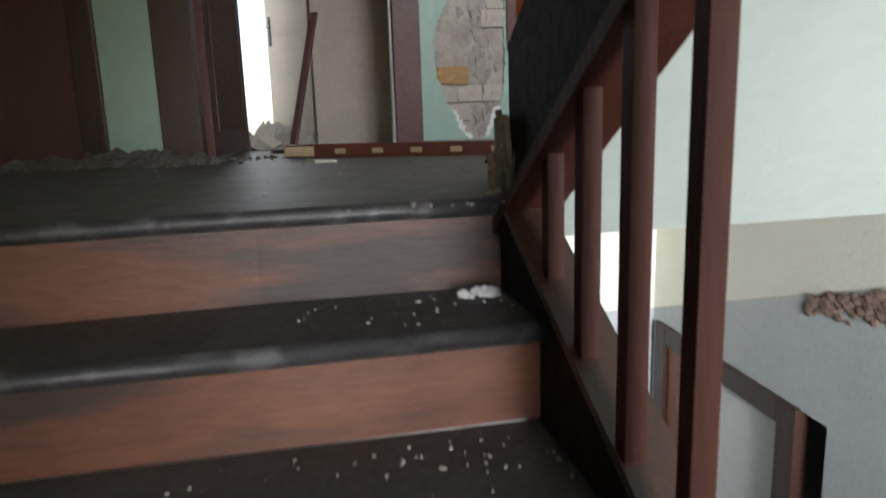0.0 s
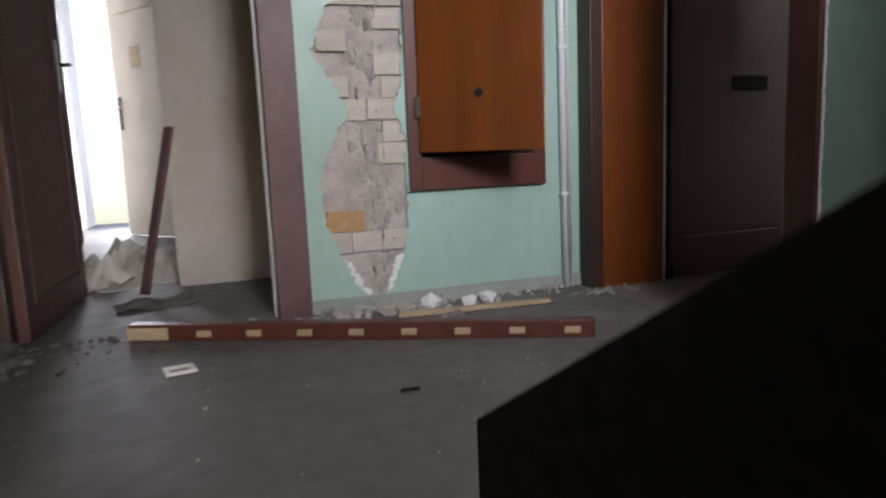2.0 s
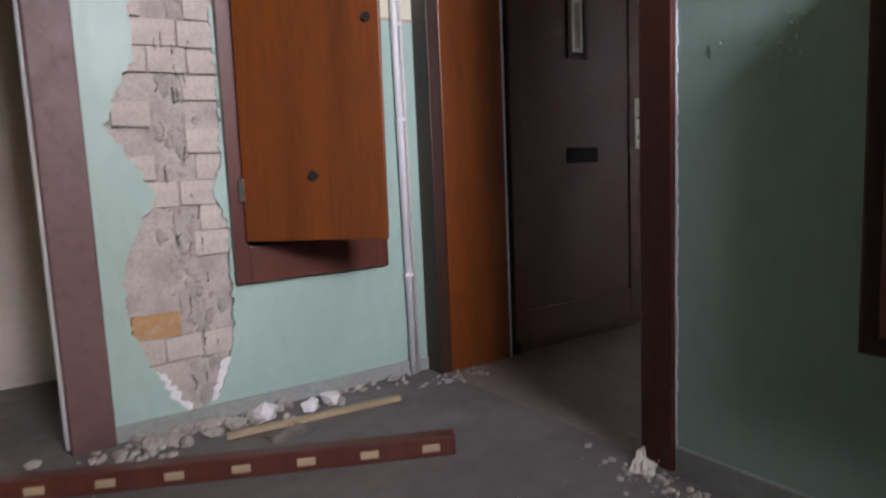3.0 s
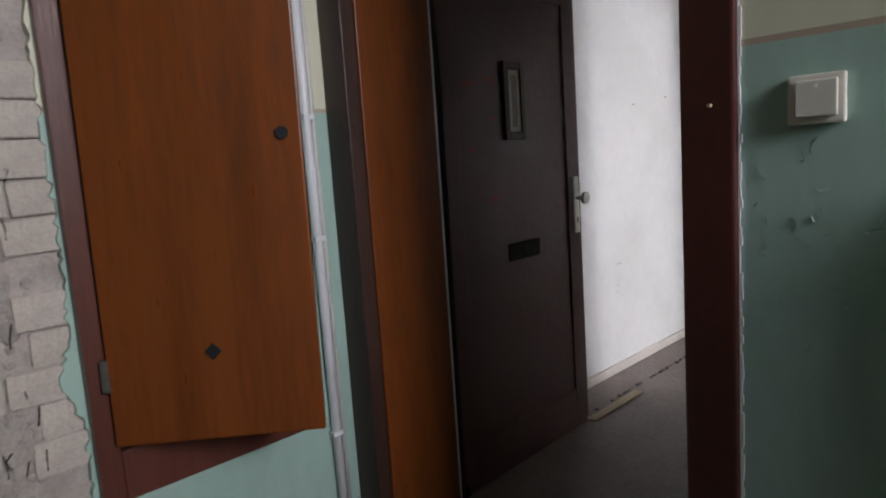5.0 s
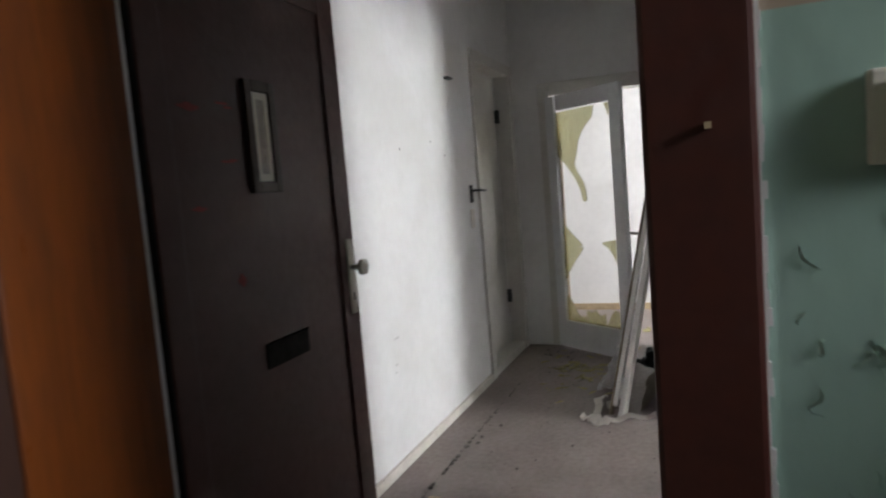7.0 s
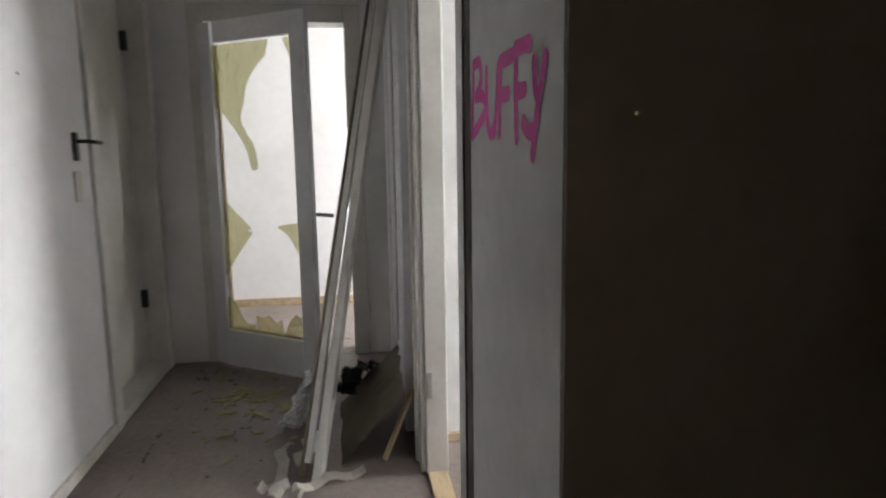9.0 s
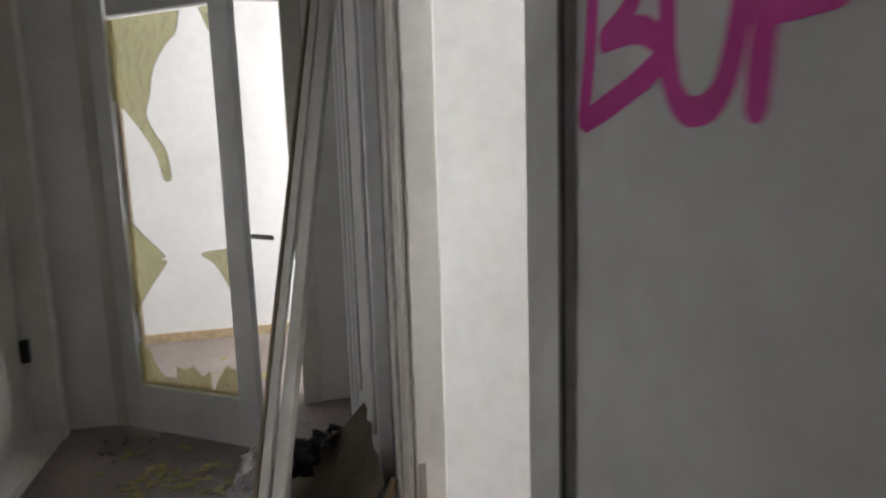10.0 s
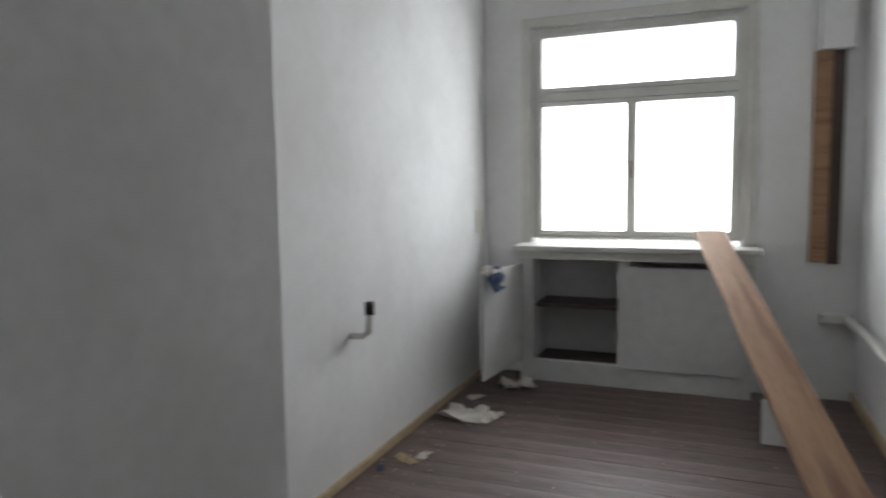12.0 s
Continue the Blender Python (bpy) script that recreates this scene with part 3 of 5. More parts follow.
part("stay", boxes((0.36, 0.0, 0.006, 0.50, 0.012, 0.014)), METAL, cdoor, "steel strip under the door")

pipe = thing("conduit_pipe", "white painted conduit pipe running up the wall", "pipe")
part("tube", rod(bmesh.new(), [(1.755, FAR - 0.016, 0.0), (1.745, FAR - 0.016, 1.3), (1.738, FAR - 0.016, CEIL)], 0.0155, 12), GREYP, pipe)
part("thin_tube", rod(bmesh.new(), [(1.783, FAR - 0.010, 0.0), (1.774, FAR - 0.010, 1.3), (1.767, FAR - 0.010, CEIL)], 0.008, 10), WHITEP, pipe, "thin white cable tube")
for z in (0.42, 1.05, 1.42, 1.9):
    part("clip", boxes((1.73, FAR - 0.031, z - 0.008, 1.768, FAR - 0.001, z + 0.008), bevel=0.003), GREYP, pipe)

# ---- entrance of the flat ----
ent = thing("entrance_frame", "dark red-brown door frame with orange varnished reveal", "door frame")
part("jamb", boxes((RIGHT - 0.022, 2.300, 0, W2 - 0.02, 2.403, DTOP + 0.1), bevel=0.006), JAMBRED, ent, "dark red painted jamb")
part("jamb", boxes((RIGHT - 0.022, 3.435, 0, RIGHT + 0.03, FAR - 0.001, DTOP + 0.1), bevel=0.004), DARKWOOD, ent)
part("reveal_panel", boxes((RIGHT + 0.031, 3.43, 0, 2.20, 3.469, DTOP), bevel=0.005), ORANGE, ent, "orange varnished reveal panel")
part("paint_edge", boxes((2.2005, 3.434, 0, 2.212, 3.462, DTOP)), GREYP, ent, "line of chipped white paint")
# black strip put where only the shaded gap beside the leaf lies
part("stop", boxes((2.2125, 3.45, 0, 2.275, 3.469, DTOP), bevel=0.002), BLACKWOOD, ent)
part("head", boxes((RIGHT - 0.022, 2.403, DTOP, W2 - 0.02, 3.43, DTOP + 0.1), bevel=0.005), JAMBRED, ent)
part("nail", boxes((RIGHT - 0.032, 2.34, 1.33, RIGHT - 0.0225, 2.346, 1.336)), PALEWOOD, ent)
edoor = thing("front_door", "dark brown entrance door standing open, with slit window and letter slot", "door", pose(2.228, 3.452, 0.002, 0, 0, 1.5))
EW = 0.90
part("leaf", boxes((0, 0, 0, EW, 0.04, DTOP - 0.03), bevel=0.004), DOORBROWN, edoor)
for r in ((0.02, -0.009, 0.05, 0.10, 0.0, 2.0), (EW - 0.10, -0.009, 0.03, EW - 0.002, 0.0, 2.02), (0.10, -0.009, 0.03, EW - 0.10, 0.0, 0.19), (0.10, -0.009, 1.87, EW - 0.10, 0.0, 2.02)):
    part("rail_board", boxes(r, bevel=0.004), DOORBROWN, edoor)
win = part("slit_window", boxes((0.375, -0.014, 1.32, 0.405, 0.0, 1.62), (0.48, -0.014, 1.32, 0.51, 0.0, 1.62), (0.405, -0.014, 1.32, 0.48, 0.0, 1.35), (0.405, -0.014, 1.59, 0.48, 0.0, 1.62),
           bevel=0.004), DARKWOOD, edoor, "dark slit window frame")
part("slit_inner", boxes((0.406, -0.008, 1.351, 0.425, -0.001, 1.589), (0.46, -0.008, 1.351, 0.479, -0.001, 1.589), (0.425, -0.008, 1.351, 0.46, -0.001, 1.37), (0.425, -0.008, 1.57, 0.46, -0.001, 1.589)),
     PLASTIC, win, "pale inner rim")
part("slit_pane", boxes((0.4255, -0.004, 1.3705, 0.4595, -0.001, 1.5695)), MASONRY, win, "dirty pane")
part("letter_slot", boxes((0.365, -0.006, 0.845, 0.575, 0.0, 0.915), bevel=0.003), BLACKWOOD, edoor, "dark steel letter slot")
for z_, s_ in ((1.545, 1), (1.40, -1)):
    part("smear", boxes((0.27, -0.0012, z_, 0.315, -0.0002, z_ + 0.006), (0.30, -0.0012, z_ - 0.006 * s_ - 0.003, 0.33, -0.0002, z_ - 0.006 * s_ + 0.003)), mat("red_smear", (0.30, 0.02, 0.015), 0.5), edoor, "red paint smear")
lp = part("lock_plate", boxes((EW - 0.062, -0.016, 0.90, EW - 0.022, -0.0095, 1.15), bevel=0.003), PLASTIC, edoor, "pale steel lock plate")
part("knob", rod(bmesh.new(), [(EW - 0.042, -0.015, 1.055), (EW - 0.042, -0.05, 1.055)], 0.009), METAL, edoor, "steel knob stem")
part("knob_head", rod(bmesh.new(), [(EW - 0.042, -0.05, 1.055), (EW - 0.042, -0.058, 1.055), (EW - 0.042, -0.066, 1.055)], 0.026, 18), METAL, edoor, "round steel knob")
part("keyhole", boxes((EW - 0.046, -0.0175, 0.945, EW - 0.038, -0.0162, 0.97)), BLACKWOOD, edoor)

sw = thing("light_switch", "cream plastic light switch on the green wall", "light switch")
part("plate", boxes((RIGHT - 0.016, 2.122, 1.284, RIGHT - 0.001, 2.212, 1.368), bevel=0.004), PLASTIC, sw)
part("rocker", boxes((RIGHT - 0.024, 2.132, 1.296, RIGHT - 0.0165, 2.198, 1.358), bevel=0.003), PLASTIC, sw)
part("symbol", boxes((RIGHT - 0.0252, 2.163, 1.345, RIGHT - 0.0242, 2.168, 1.350)), GREYP, sw)
# curling flakes of paint on the wall
for k in range(95):
    y = _rnd.uniform(1.93, 2.27)
    z = _rnd.uniform(0.80, 1.27) if k % 3 else _rnd.gauss(1.06, 0.06)
    s, wd = _rnd.uniform(0.006, 0.030), _rnd.uniform(0.0006, 0.0018)
    bm = bmesh.new()
    bmesh.ops.create_grid(bm, x_segments=5, y_segments=2, size=0.5)
    for v in bm.verts:
        u = v.co.x + 0.5
        v.co = Vector((-math.sin(u * 3.1) * wd * (0.5 - v.co.y) * 1.6 - 0.0006, v.co.y * wd * 2.4 + 0.004 * math.sin(u * 4 + k), (0.5 - u) * s))
    bmesh.ops.solidify(bm, geom=bm.faces[:], thickness=0.0006)
    ob = part("paint_flake", bm, GREEN)
    ob.matrix_world = pose(RIGHT - 0.0004, y, z, _rnd.gauss(0, 32) if k % 4 else _rnd.uniform(60, 110))
    tagged(ob, "curled flake of green paint peeling off the wall", "paint flake", "paint flakes")
bm = bmesh.new()
for i in range(120):
    z = i * 0.0175
    box(bm, RIGHT - 0.005, 2.2945 + _rnd.uniform(-0.0025, 0.003), max(z, 0), RIGHT - 0.0008, 2.2995, z + 0.0172)
tagged(part("plaster_edge", bm, PLASTER), "chipped white plaster edge along the door jamb", "plaster", kind="stuff")
box_w = thing("wall_box", "dark brown wooden box fixed to the green wall", "box")
part("box_body", boxes((RIGHT - 0.11, 1.30, 0.46, RIGHT - 0.001, 1.80, 1.25), bevel=0.006), DARKWOOD, box_w)
part("box_front", boxes((RIGHT - 0.122, 1.34, 0.50, RIGHT - 0.1105, 1.76, 1.21), bevel=0.004), REDWOOD, box_w)

# ---- stairs ----
STAIR = pose(0.555, 1.535, 0, 0, 0, 3)
RISE, RUN, STEPS = 0.187, 0.245, 8
SLOPE = 0.53
UP = 0.62
stair = thing("staircase", "worn wooden staircase with dark treads and red-brown risers", "stairs", STAIR)
for k in range(1, STEPS + 1):
    z, v = -RISE * k, -RUN * k
    bm = bmesh.new()
    box(bm, -1.9, v + 0.012, z - 0.035, -0.012, v + RUN + (0.034 if k > 1 else 0.075), z, bevel=0.003)
    part("tread", bm, TREAD, stair)
    bm = bmesh.new()
    rod(bm, [(-1.9, v + 0.014, z - 0.018), (0.012, v + 0.014, z - 0.018)], 0.0185, 12)
    part("nosing", bm, NOSING, stair, "worn dark nosing strip")
for k in range(0, STEPS + 1):
    z, v = -RISE * k, -RUN * k
    if k:
        box_y = v + 0.035
        part("riser", boxes((-1.9, box_y, z - RISE + 0.0005, -0.0082, box_y + 0.02, z - 0.035)), RISER, stair)
# riser and nosing under the bowed landing edge
_inv = STAIR.inverted()
_pts = [_inv @ Vector((x, y, 0)) for x, y in _edge[1:]]
bm = bmesh.new()
rod(bm, [(p.x, p.y, -0.016) for p in _pts], 0.0185, 12)
part("landing_nosing", bm, NOSING, stair, "worn metal-edged landing nosing")
_lo = [(p.x, p.y + 0.022) for p in _pts]
bm = bmesh.new()
prism(bm, _lo + [(x, y + 0.02) for x, y in reversed(_lo)], -RISE + 0.0005, -0.034, 2)
part("riser", bm, RISER, stair)


def slanted(x0, x1, v0, v1, z0, z1, slope):
    """A plate between x0 and x1 whose lower and upper edges rise by slope along v."""
    bm = bmesh.new()
    prism(bm, [(v0, z0), (v1, z0 + slope * (v1 - v0)), (v1, z1 + slope * (v1 - v0)), (v0, z1)], x0, x1, 0)
    return bm


part("string_board", slanted(-0.008, 0.045, -0.02, -2.0, -0.36, -0.008, SLOPE), BLACKWOOD, stair, "blackened outer string")
part("string_cap", slanted(-0.026, 0.06, -0.02, -2.0, -0.0075, 0.012, SLOPE), DARKWOOD, stair, "dusty string cap")
# added filler, keeps light from leaking past the riser's end
part("newel_base", boxes((-0.0095, -0.019, -0.36, 0.045, 0.11, -0.037), bevel=0.003), BLACKWOOD, stair, "black filler block closing the gap beside the string")
upper = thing("upper_staircase", "dark stained string of the next flight with pale underside", "stairs", STAIR)
part("string_board", slanted(0.030, 0.068, 0.085, -2.3, -0.10, 0.305, -UP), BLACKWOOD, upper, "near-black wide outer string")
part("string_edge", slanted(-0.026, 0.085, 0.075, -2.3, -0.105, -0.075, -UP), BALUSTER, upper, "red-brown lower edge of the string")
SOFFIT = mat("pale_green_soffit", (0.50, 0.555, 0.505), 0.8, 0.06, 2, 0.15, 70)
part("soffit", slanted(0.0855, 1.42, 0.075, -2.3, -0.10, -0.05, -UP), SOFFIT, upper, "pale green plastered underside")
for k in range(10):
    z, v = RISE * k, -RUN * k * 1.05 + 0.08
    part("tread", boxes((0.066, v - 0.28, z + RISE - 0.035, 1.42, v + 0.02, z + RISE), bevel=0.003), TREAD, upper)
    part("riser", boxes((0.066, v - 0.02, z - 0.03, 1.42, v, z + RISE - 0.0355)), RISER, upper)
for k in (0, 1, 2, 3, 6, 7, 8, 9, 10):
    v = -0.238 - 0.155 * k
    lo, hi = 0.0125 + SLOPE * (v + 0.02), -0.105 - UP * (v - 0.075)
    b = part("baluster", boxes((-0.012 + 0.04 * (v + 0.3), v - 0.014, lo - 0.01, 0.018 + 0.04 * (v + 0.3), v + 0.014, hi + 0.02), bevel=0.002), BALUSTER, stair)
structure("half_landing", boxes((LEFT, -2.7, -RISE * STEPS - 0.2, 1.855, -0.62, -RISE * STEPS - RISE)), CONCRETE, "grey half landing floor", "floor")
structure("half_landing_upper", boxes((LEFT, -2.7, 1.55, 1.855, -0.75, 1.72)), SOFFIT, "pale underside of the upper half landing", "floor")
# the flight above this one, seen only by the shade it gives
_bm = bmesh.new()
prism(_bm, [(-0.76, 1.45), (1.30, 2.74), (1.30, 2.95), (-0.76, 1.70)], LEFT + 0.002, 0.56, 0)
tagged(part("next_flight", _bm, SOFFIT), "pale plastered underside of the next flight of stairs", "stairs")
# broken wood at the newel
bm = bmesh.new()
for i in range(22):
    z, x, y = _rnd.uniform(-0.05, 0.10), 0.572 + _rnd.uniform(-0.02, 0.012), 1.615 + _rnd.uniform(-0.025, 0.03)
    box(bm, -0.004, -0.006, 0, 0.004, 0.006, _rnd.uniform(0.03, 0.11), m=pose(x, y, z, _rnd.uniform(-16, 16), _rnd.uniform(-16, 16), _rnd.uniform(0, 180)))
for i in range(10):
    lump(bm, 0.56 + _rnd.uniform(-0.03, 0.012), 1.60 + _rnd.uniform(-0.04, 0.03), 0.0, _rnd.uniform(0.006, 0.014), 0.8, _rnd)
tagged(part("splintered_post", bm, BOARD), "splintered brown wood stump of a broken newel", "post", kind="stuff")

rubble("stair_crumbs", [(0.45, 1.46, 0.10, 0.02, 14, 0.008)], RUBBLE, "small plaster crumbs on the landing edge", 11)
_r = random.Random(12)
for k, (u, spread, count, size) in enumerate(((-0.2, 0.16, 36, 0.005), (-0.25, 0.2, 55, 0.0055), (-0.4, 0.3, 22, 0.006)), 1):
    bm = bmesh.new()
    for i in range(count):
        uu, vv = min(_r.gauss(u, spread), -0.03), -RUN * k + 0.03 + (RUN - 0.03) * _r.random() ** 0.5
        lump(bm, uu, vv, -RISE * k, size * _r.uniform(0.2, 1) ** 1.6, 0.7, _r)
    ob = tagged(part("tread_crumbs", bm, RUBBLE), "white plaster crumbs lying on a stair tread", "rubble", kind="stuff")
    ob.matrix_world = STAIR
for i in range(7):
    bm = bmesh.new()
    lump(bm, 0, 0, 0, _r.uniform(0.009, 0.02), 0.8, _r)
    ob = tagged(part("plaster_chunk", bm, PLASTER), "white crumbled plaster chunk on a stair tread", "rubble", "plaster chunks")
    ob.matrix_world = STAIR @ pose(_r.gauss(-0.085, 0.02), -RUN + 0.20 + _r.gauss(0, 0.014), -RISE)

# entrance of the storey below
ld = thing("lower_door", "white door in a dark brown frame on the storey below", "door")
part("jamb", boxes((RIGHT - 0.02, 2.34, -2.97, RIGHT + 0.05, 2.45, -0.945), bevel=0.005), DARKWOOD, ld)
part("jamb", boxes((RIGHT - 0.02, 3.38, -2.97, RIGHT + 0.05, 3.49, -0.945), bevel=0.005), DARKWOOD, ld)
part("head", boxes((RIGHT - 0.02, 2.45, -1.045, RIGHT + 0.05, 3.38, -0.945), bevel=0.005), DARKWOOD, ld)
part("leaf", boxes((RIGHT + 0.02, 2.451, -2.96, RIGHT + 0.06, 3.1, -1.046)), PLASTER, ld)
part("reveal_panel", boxes((RIGHT + 0.0, 3.1005, -2.96, RIGHT + 0.05, 3.379, -1.046)), ORANGE, ld, "orange varnished panel")
_r = random.Random(5)
bm = bmesh.new()
for i in range(170):
    y = _r.uniform(1.80, 2.35)
    z = -0.79 - 0.325 * (y - 3.22) - abs(_r.gauss(0, 0.03)) - 0.01 - max(0, (2.3 - y)) * _r.uniform(0, 0.22)
    got = bmesh.ops.create_icosphere(bm, subdivisions=1, radius=_r.uniform(0.008, 0.02))["verts"]
    for v in got:
        v.co = Vector((v.co.x * 0.4 + RIGHT - 0.003, v.co.y * 1.6 + y, v.co.z + z))
tagged(part("bare_masonry_patch", bm, mat("bare_brick", (0.30, 0.20, 0.16), 0.95, 0.35, 14, 0.5, 40)), "rough brown bare masonry patch in the lower wall", "wall patch", kind="stuff")

# ---- small traces on the landing ----
RED = mat("red_smear", (0.28, 0.03, 0.03), 0.6, 0.2, 12, 0)
for u, z, w_, h_ in ((0.17, 1.53, 0.07, 0.018), (0.17, 1.29, 0.05, 0.012), (0.30, 1.10, 0.03, 0.03)):
    bm = bmesh.new()
    n_ = 14
    prism(bm, [(u + 0.5 * w_ * math.cos(6.283 * k / n_) * (1 + 0.25 * math.sin(k * 2.1)), z + 0.5 * h_ * math.sin(6.283 * k / n_) * (1 + 0.3 * math.cos(k * 1.7))) for k in range(n_)], -0.0012, -0.0004, 1)
    part("paint_smear", bm, RED, edoor, "faint red paint smear")
crumple("plastic_scrap", 1.80, 2.36, 0.0, 0.09, 0.07, 0.06, CLOTH, "crumpled white plastic scrap at the foot of the jamb", "scrap", 71, 20, 7)
crumple("torn_paper", 1.10, 3.24, 0.0, 0.16, 0.07, 0.03, RUBBLED, "dark crumpled scrap beside the batten", "scrap", 72, 10, 7)
crumple("torn_paper", 1.52, 3.30, 0.0, 0.12, 0.05, 0.02, RUBBLED, "dark crumpled scrap beside the batten", "scrap", 73, -10, 7)
plank("splinter", (0.72, 2.55, 0.005), (0.77, 2.545, 0.005), 0.012, 0.008, BLACKWOOD, "small dark splinter on the landing floor", "splinter", bevel=0.001)

# ---- corridor of the flat ----
CD0, CD1 = 5.315, 6.11
structure("wall_north", boxes((W2, NORTH, 0, CD0, NORTH + 0.2, CEIL), (CD1, NORTH, 0, FARX + 0.15, NORTH + 0.2, CEIL), (CD0, NORTH, 2.1, CD1, NORTH + 0.2, CEIL),
          (CD0, NORTH + 0.16, 0, CD1, NORTH + 0.2, 2.1)), PLASTER, "white painted corridor wall with scuffs", "wall")
structure("wall_north_return", boxes((W2 - 0.0, 3.47, 0, W2 + 0.02, NORTH, CEIL)), PLASTER, "white corridor wall beside the entrance", "wall")
structure("baseboard_north", boxes((W2 + 0.03, NORTH - 0.018, 0, CD0 - 0.08, NORTH - 0.0005, 0.05), bevel=0.004), CLOTH, "chipped white skirting", "baseboard")
fd = thing("door_frame", "off-white door frame in the corridor wall", "door frame")
for r in ((CD0 - 0.075, NORTH - 0.02, 0, CD0 + 0.006, NORTH + 0.1, 2.17), (CD1 - 0.006, NORTH - 0.02, 0, CD1 + 0.075, NORTH + 0.1, 2.17), (CD0 + 0.006, NORTH - 0.02, 2.094, CD1 - 0.006, NORTH + 0.1, 2.17)):
    part("jamb", boxes(r, bevel=0.006), WHITEP, fd)
part("sill", boxes((CD0, NORTH - 0.01, 0.0, CD1, NORTH + 0.13, 0.055), bevel=0.004), WHITEP, fd, "raised off-white threshold")
cd = thing("white_door", "off-white door, closed, set back in its frame", "door")
part("leaf", boxes((CD0 + 0.002, NORTH + 0.105, 0.056, CD1 - 0.002, NORTH + 0.145, 2.098), bevel=0.003), WHITEP, cd)
for z in (0.42, 1.80):
    part("hinge", boxes((CD1 - 0.03, NORTH + 0.07, z - 0.05, CD1 - 0.004, NORTH + 0.104, z + 0.05), bevel=0.004), DARKMETAL, cd, "dark hinge")
hd = thing("door_handle", "dark lever handle with pale plate fixed beside the frame", "door handle")
part("plate", boxes((5.066, NORTH - 0.008, 1.03, 5.126, NORTH - 0.0005, 1.15), bevel=0.003), CLOTH, hd, "pale key plate")
part("rose", boxes((5.081, NORTH - 0.014, 1.19, 5.116, NORTH - 0.0005, 1.30), bevel=0.003), DARKMETAL, hd)
part("lever", rod(bmesh.new(), [(5.098, NORTH - 0.012, 1.265), (5.098, NORTH - 0.06, 1.265), (5.206, NORTH - 0.065, 1.26)], 0.008), DARKMETAL, hd)
hk = thing("wall_hook", "small dark bracket high on the white wall", "hook")
part("bracket", boxes((4.78, NORTH - 0.03, 1.915, 4.85, NORTH - 0.0005, 1.93), bevel=0.003), DARKMETAL, hk)
for x, z, s in ((3.89, 0.616, 0.05), (3.87, 0.495, 0.02), (3.86, 0.46, 0.02), (4.5, 1.55, 0.008), (4.7, 1.48, 0.008), (4.1, 1.5, 0.008)):
    bm = bmesh.new()
    box(bm, x - s / 2, NORTH - 0.002, z - 0.004, x + s / 2, NORTH - 0.0004, z + 0.004)
    tagged(part("scuff", bm, GREYWALL if s > 0.01 else BLACKWOOD), "dark scuff mark on the white wall", "scuff", "wall scuffs")
plank("batten", (3.14, 3.46, 0.006), (3.60, 3.46, 0.006), 0.05, 0.01, PALEWOOD, "flat pale batten lying on the corridor floor", "batten")
rubble("corridor_dirt", [(3.9, 3.6, 0.5, 0.06, 60, 0.012), (3.6, 3.1, 0.5, 0.3, 20, 0.008), (4.5, 3.58, 0.5, 0.07, 50, 0.014), (4.9, 3.1, 0.5, 0.3, 40, 0.008)], RUBBLED,
       "dirt and flakes along the corridor floor", 21)

# end wall with the glazed door
GY0, GY1, GTOP = 2.635, 3.46, 1.96
structure("wall_end", boxes((FARX, GY1, 0, FARX + 0.15, NORTH, CEIL), (FARX, GY0, GTOP, FARX + 0.15, GY1, CEIL), (FARX, SOUTH - 0.075, 0, FARX + 0.15, GY0, CEIL)),
          PLASTER, "white end wall of the corridor", "wall")
gf = thing("door_frame", "off-white door frame at the corridor's end", "door frame")
for r in ((FARX - 0.02, GY1 - 0.04, 0, FARX + 0.15, GY1 + 0.05, GTOP + 0.06), (FARX - 0.02, GY0 - 0.06, 0, FARX + 0.15, GY0 + 0.03, GTOP + 0.06), (FARX - 0.02, GY0 + 0.03, GTOP - 0.04, FARX + 0.15, GY1 - 0.04, GTOP + 0.06)):
    part("jamb", boxes(r, bevel=0.006), WHITEP, gf)
GW, GH = 0.74, 1.89
_ang = math.degrees(math.atan2(2.85 - 3.44, 5.74 - 6.18))
gd = thing("glazed_door", "white door with broken yellow patterned glass, half open", "door", pose(FARX - 0.04, 3.44, 0.012, 0, 0, _ang))
for n_, r in (("stile", (0, -0.02, 0, 0.095, 0.02, GH)), ("stile", (GW - 0.095, -0.02, 0, GW, 0.02, GH)), ("top_rail", (0.115, -0.02, GH - 0.11, GW - 0.095, 0.02, GH)),
              ("bottom_rail", (0.095, -0.02, 0, GW - 0.095, 0.02, 0.205))):
    part(n_, boxes(r, bevel=0.005), GREYP, gd)
for r in ((0.0955, 0.012, 0.206, 0.105, 0.026, GH - 0.121), (GW - 0.105, 0.012, 0.206, GW - 0.0955, 0.026, GH - 0.121), (0.105, 0.012, 0.206, GW - 0.105, 0.026, 0.216)):
    part("glazing_bead", boxes(r), PALEWOOD, gd)
part("lock_plate", boxes((GW - 0.07, 0.0205, 0.86, GW - 0.03, 0.026, 1.20), bevel=0.002), GREYP, gd, "grey lock plate")
part("keyhole", boxes((GW - 0.056, 0.0262, 0.96, GW - 0.044, 0.0272, 0.985)), BLACKWOOD, gd)
part("spindle_hole", boxes((GW - 0.06, 0.0262, 1.08, GW - 0.04, 0.0272, 1.105)), BLACKWOOD, gd)
part("handle", rod(bmesh.new(), [(GW - 0.05, 0.025, 0.875), (GW - 0.05, 0.07, 0.875), (GW + 0.06, 0.075, 0.87)], 0.010), METAL, gd, "drooping steel lever")
G0, G1, B0, B1 = 0.0955, GW - 0.0955, 0.2055, GH - 0.121
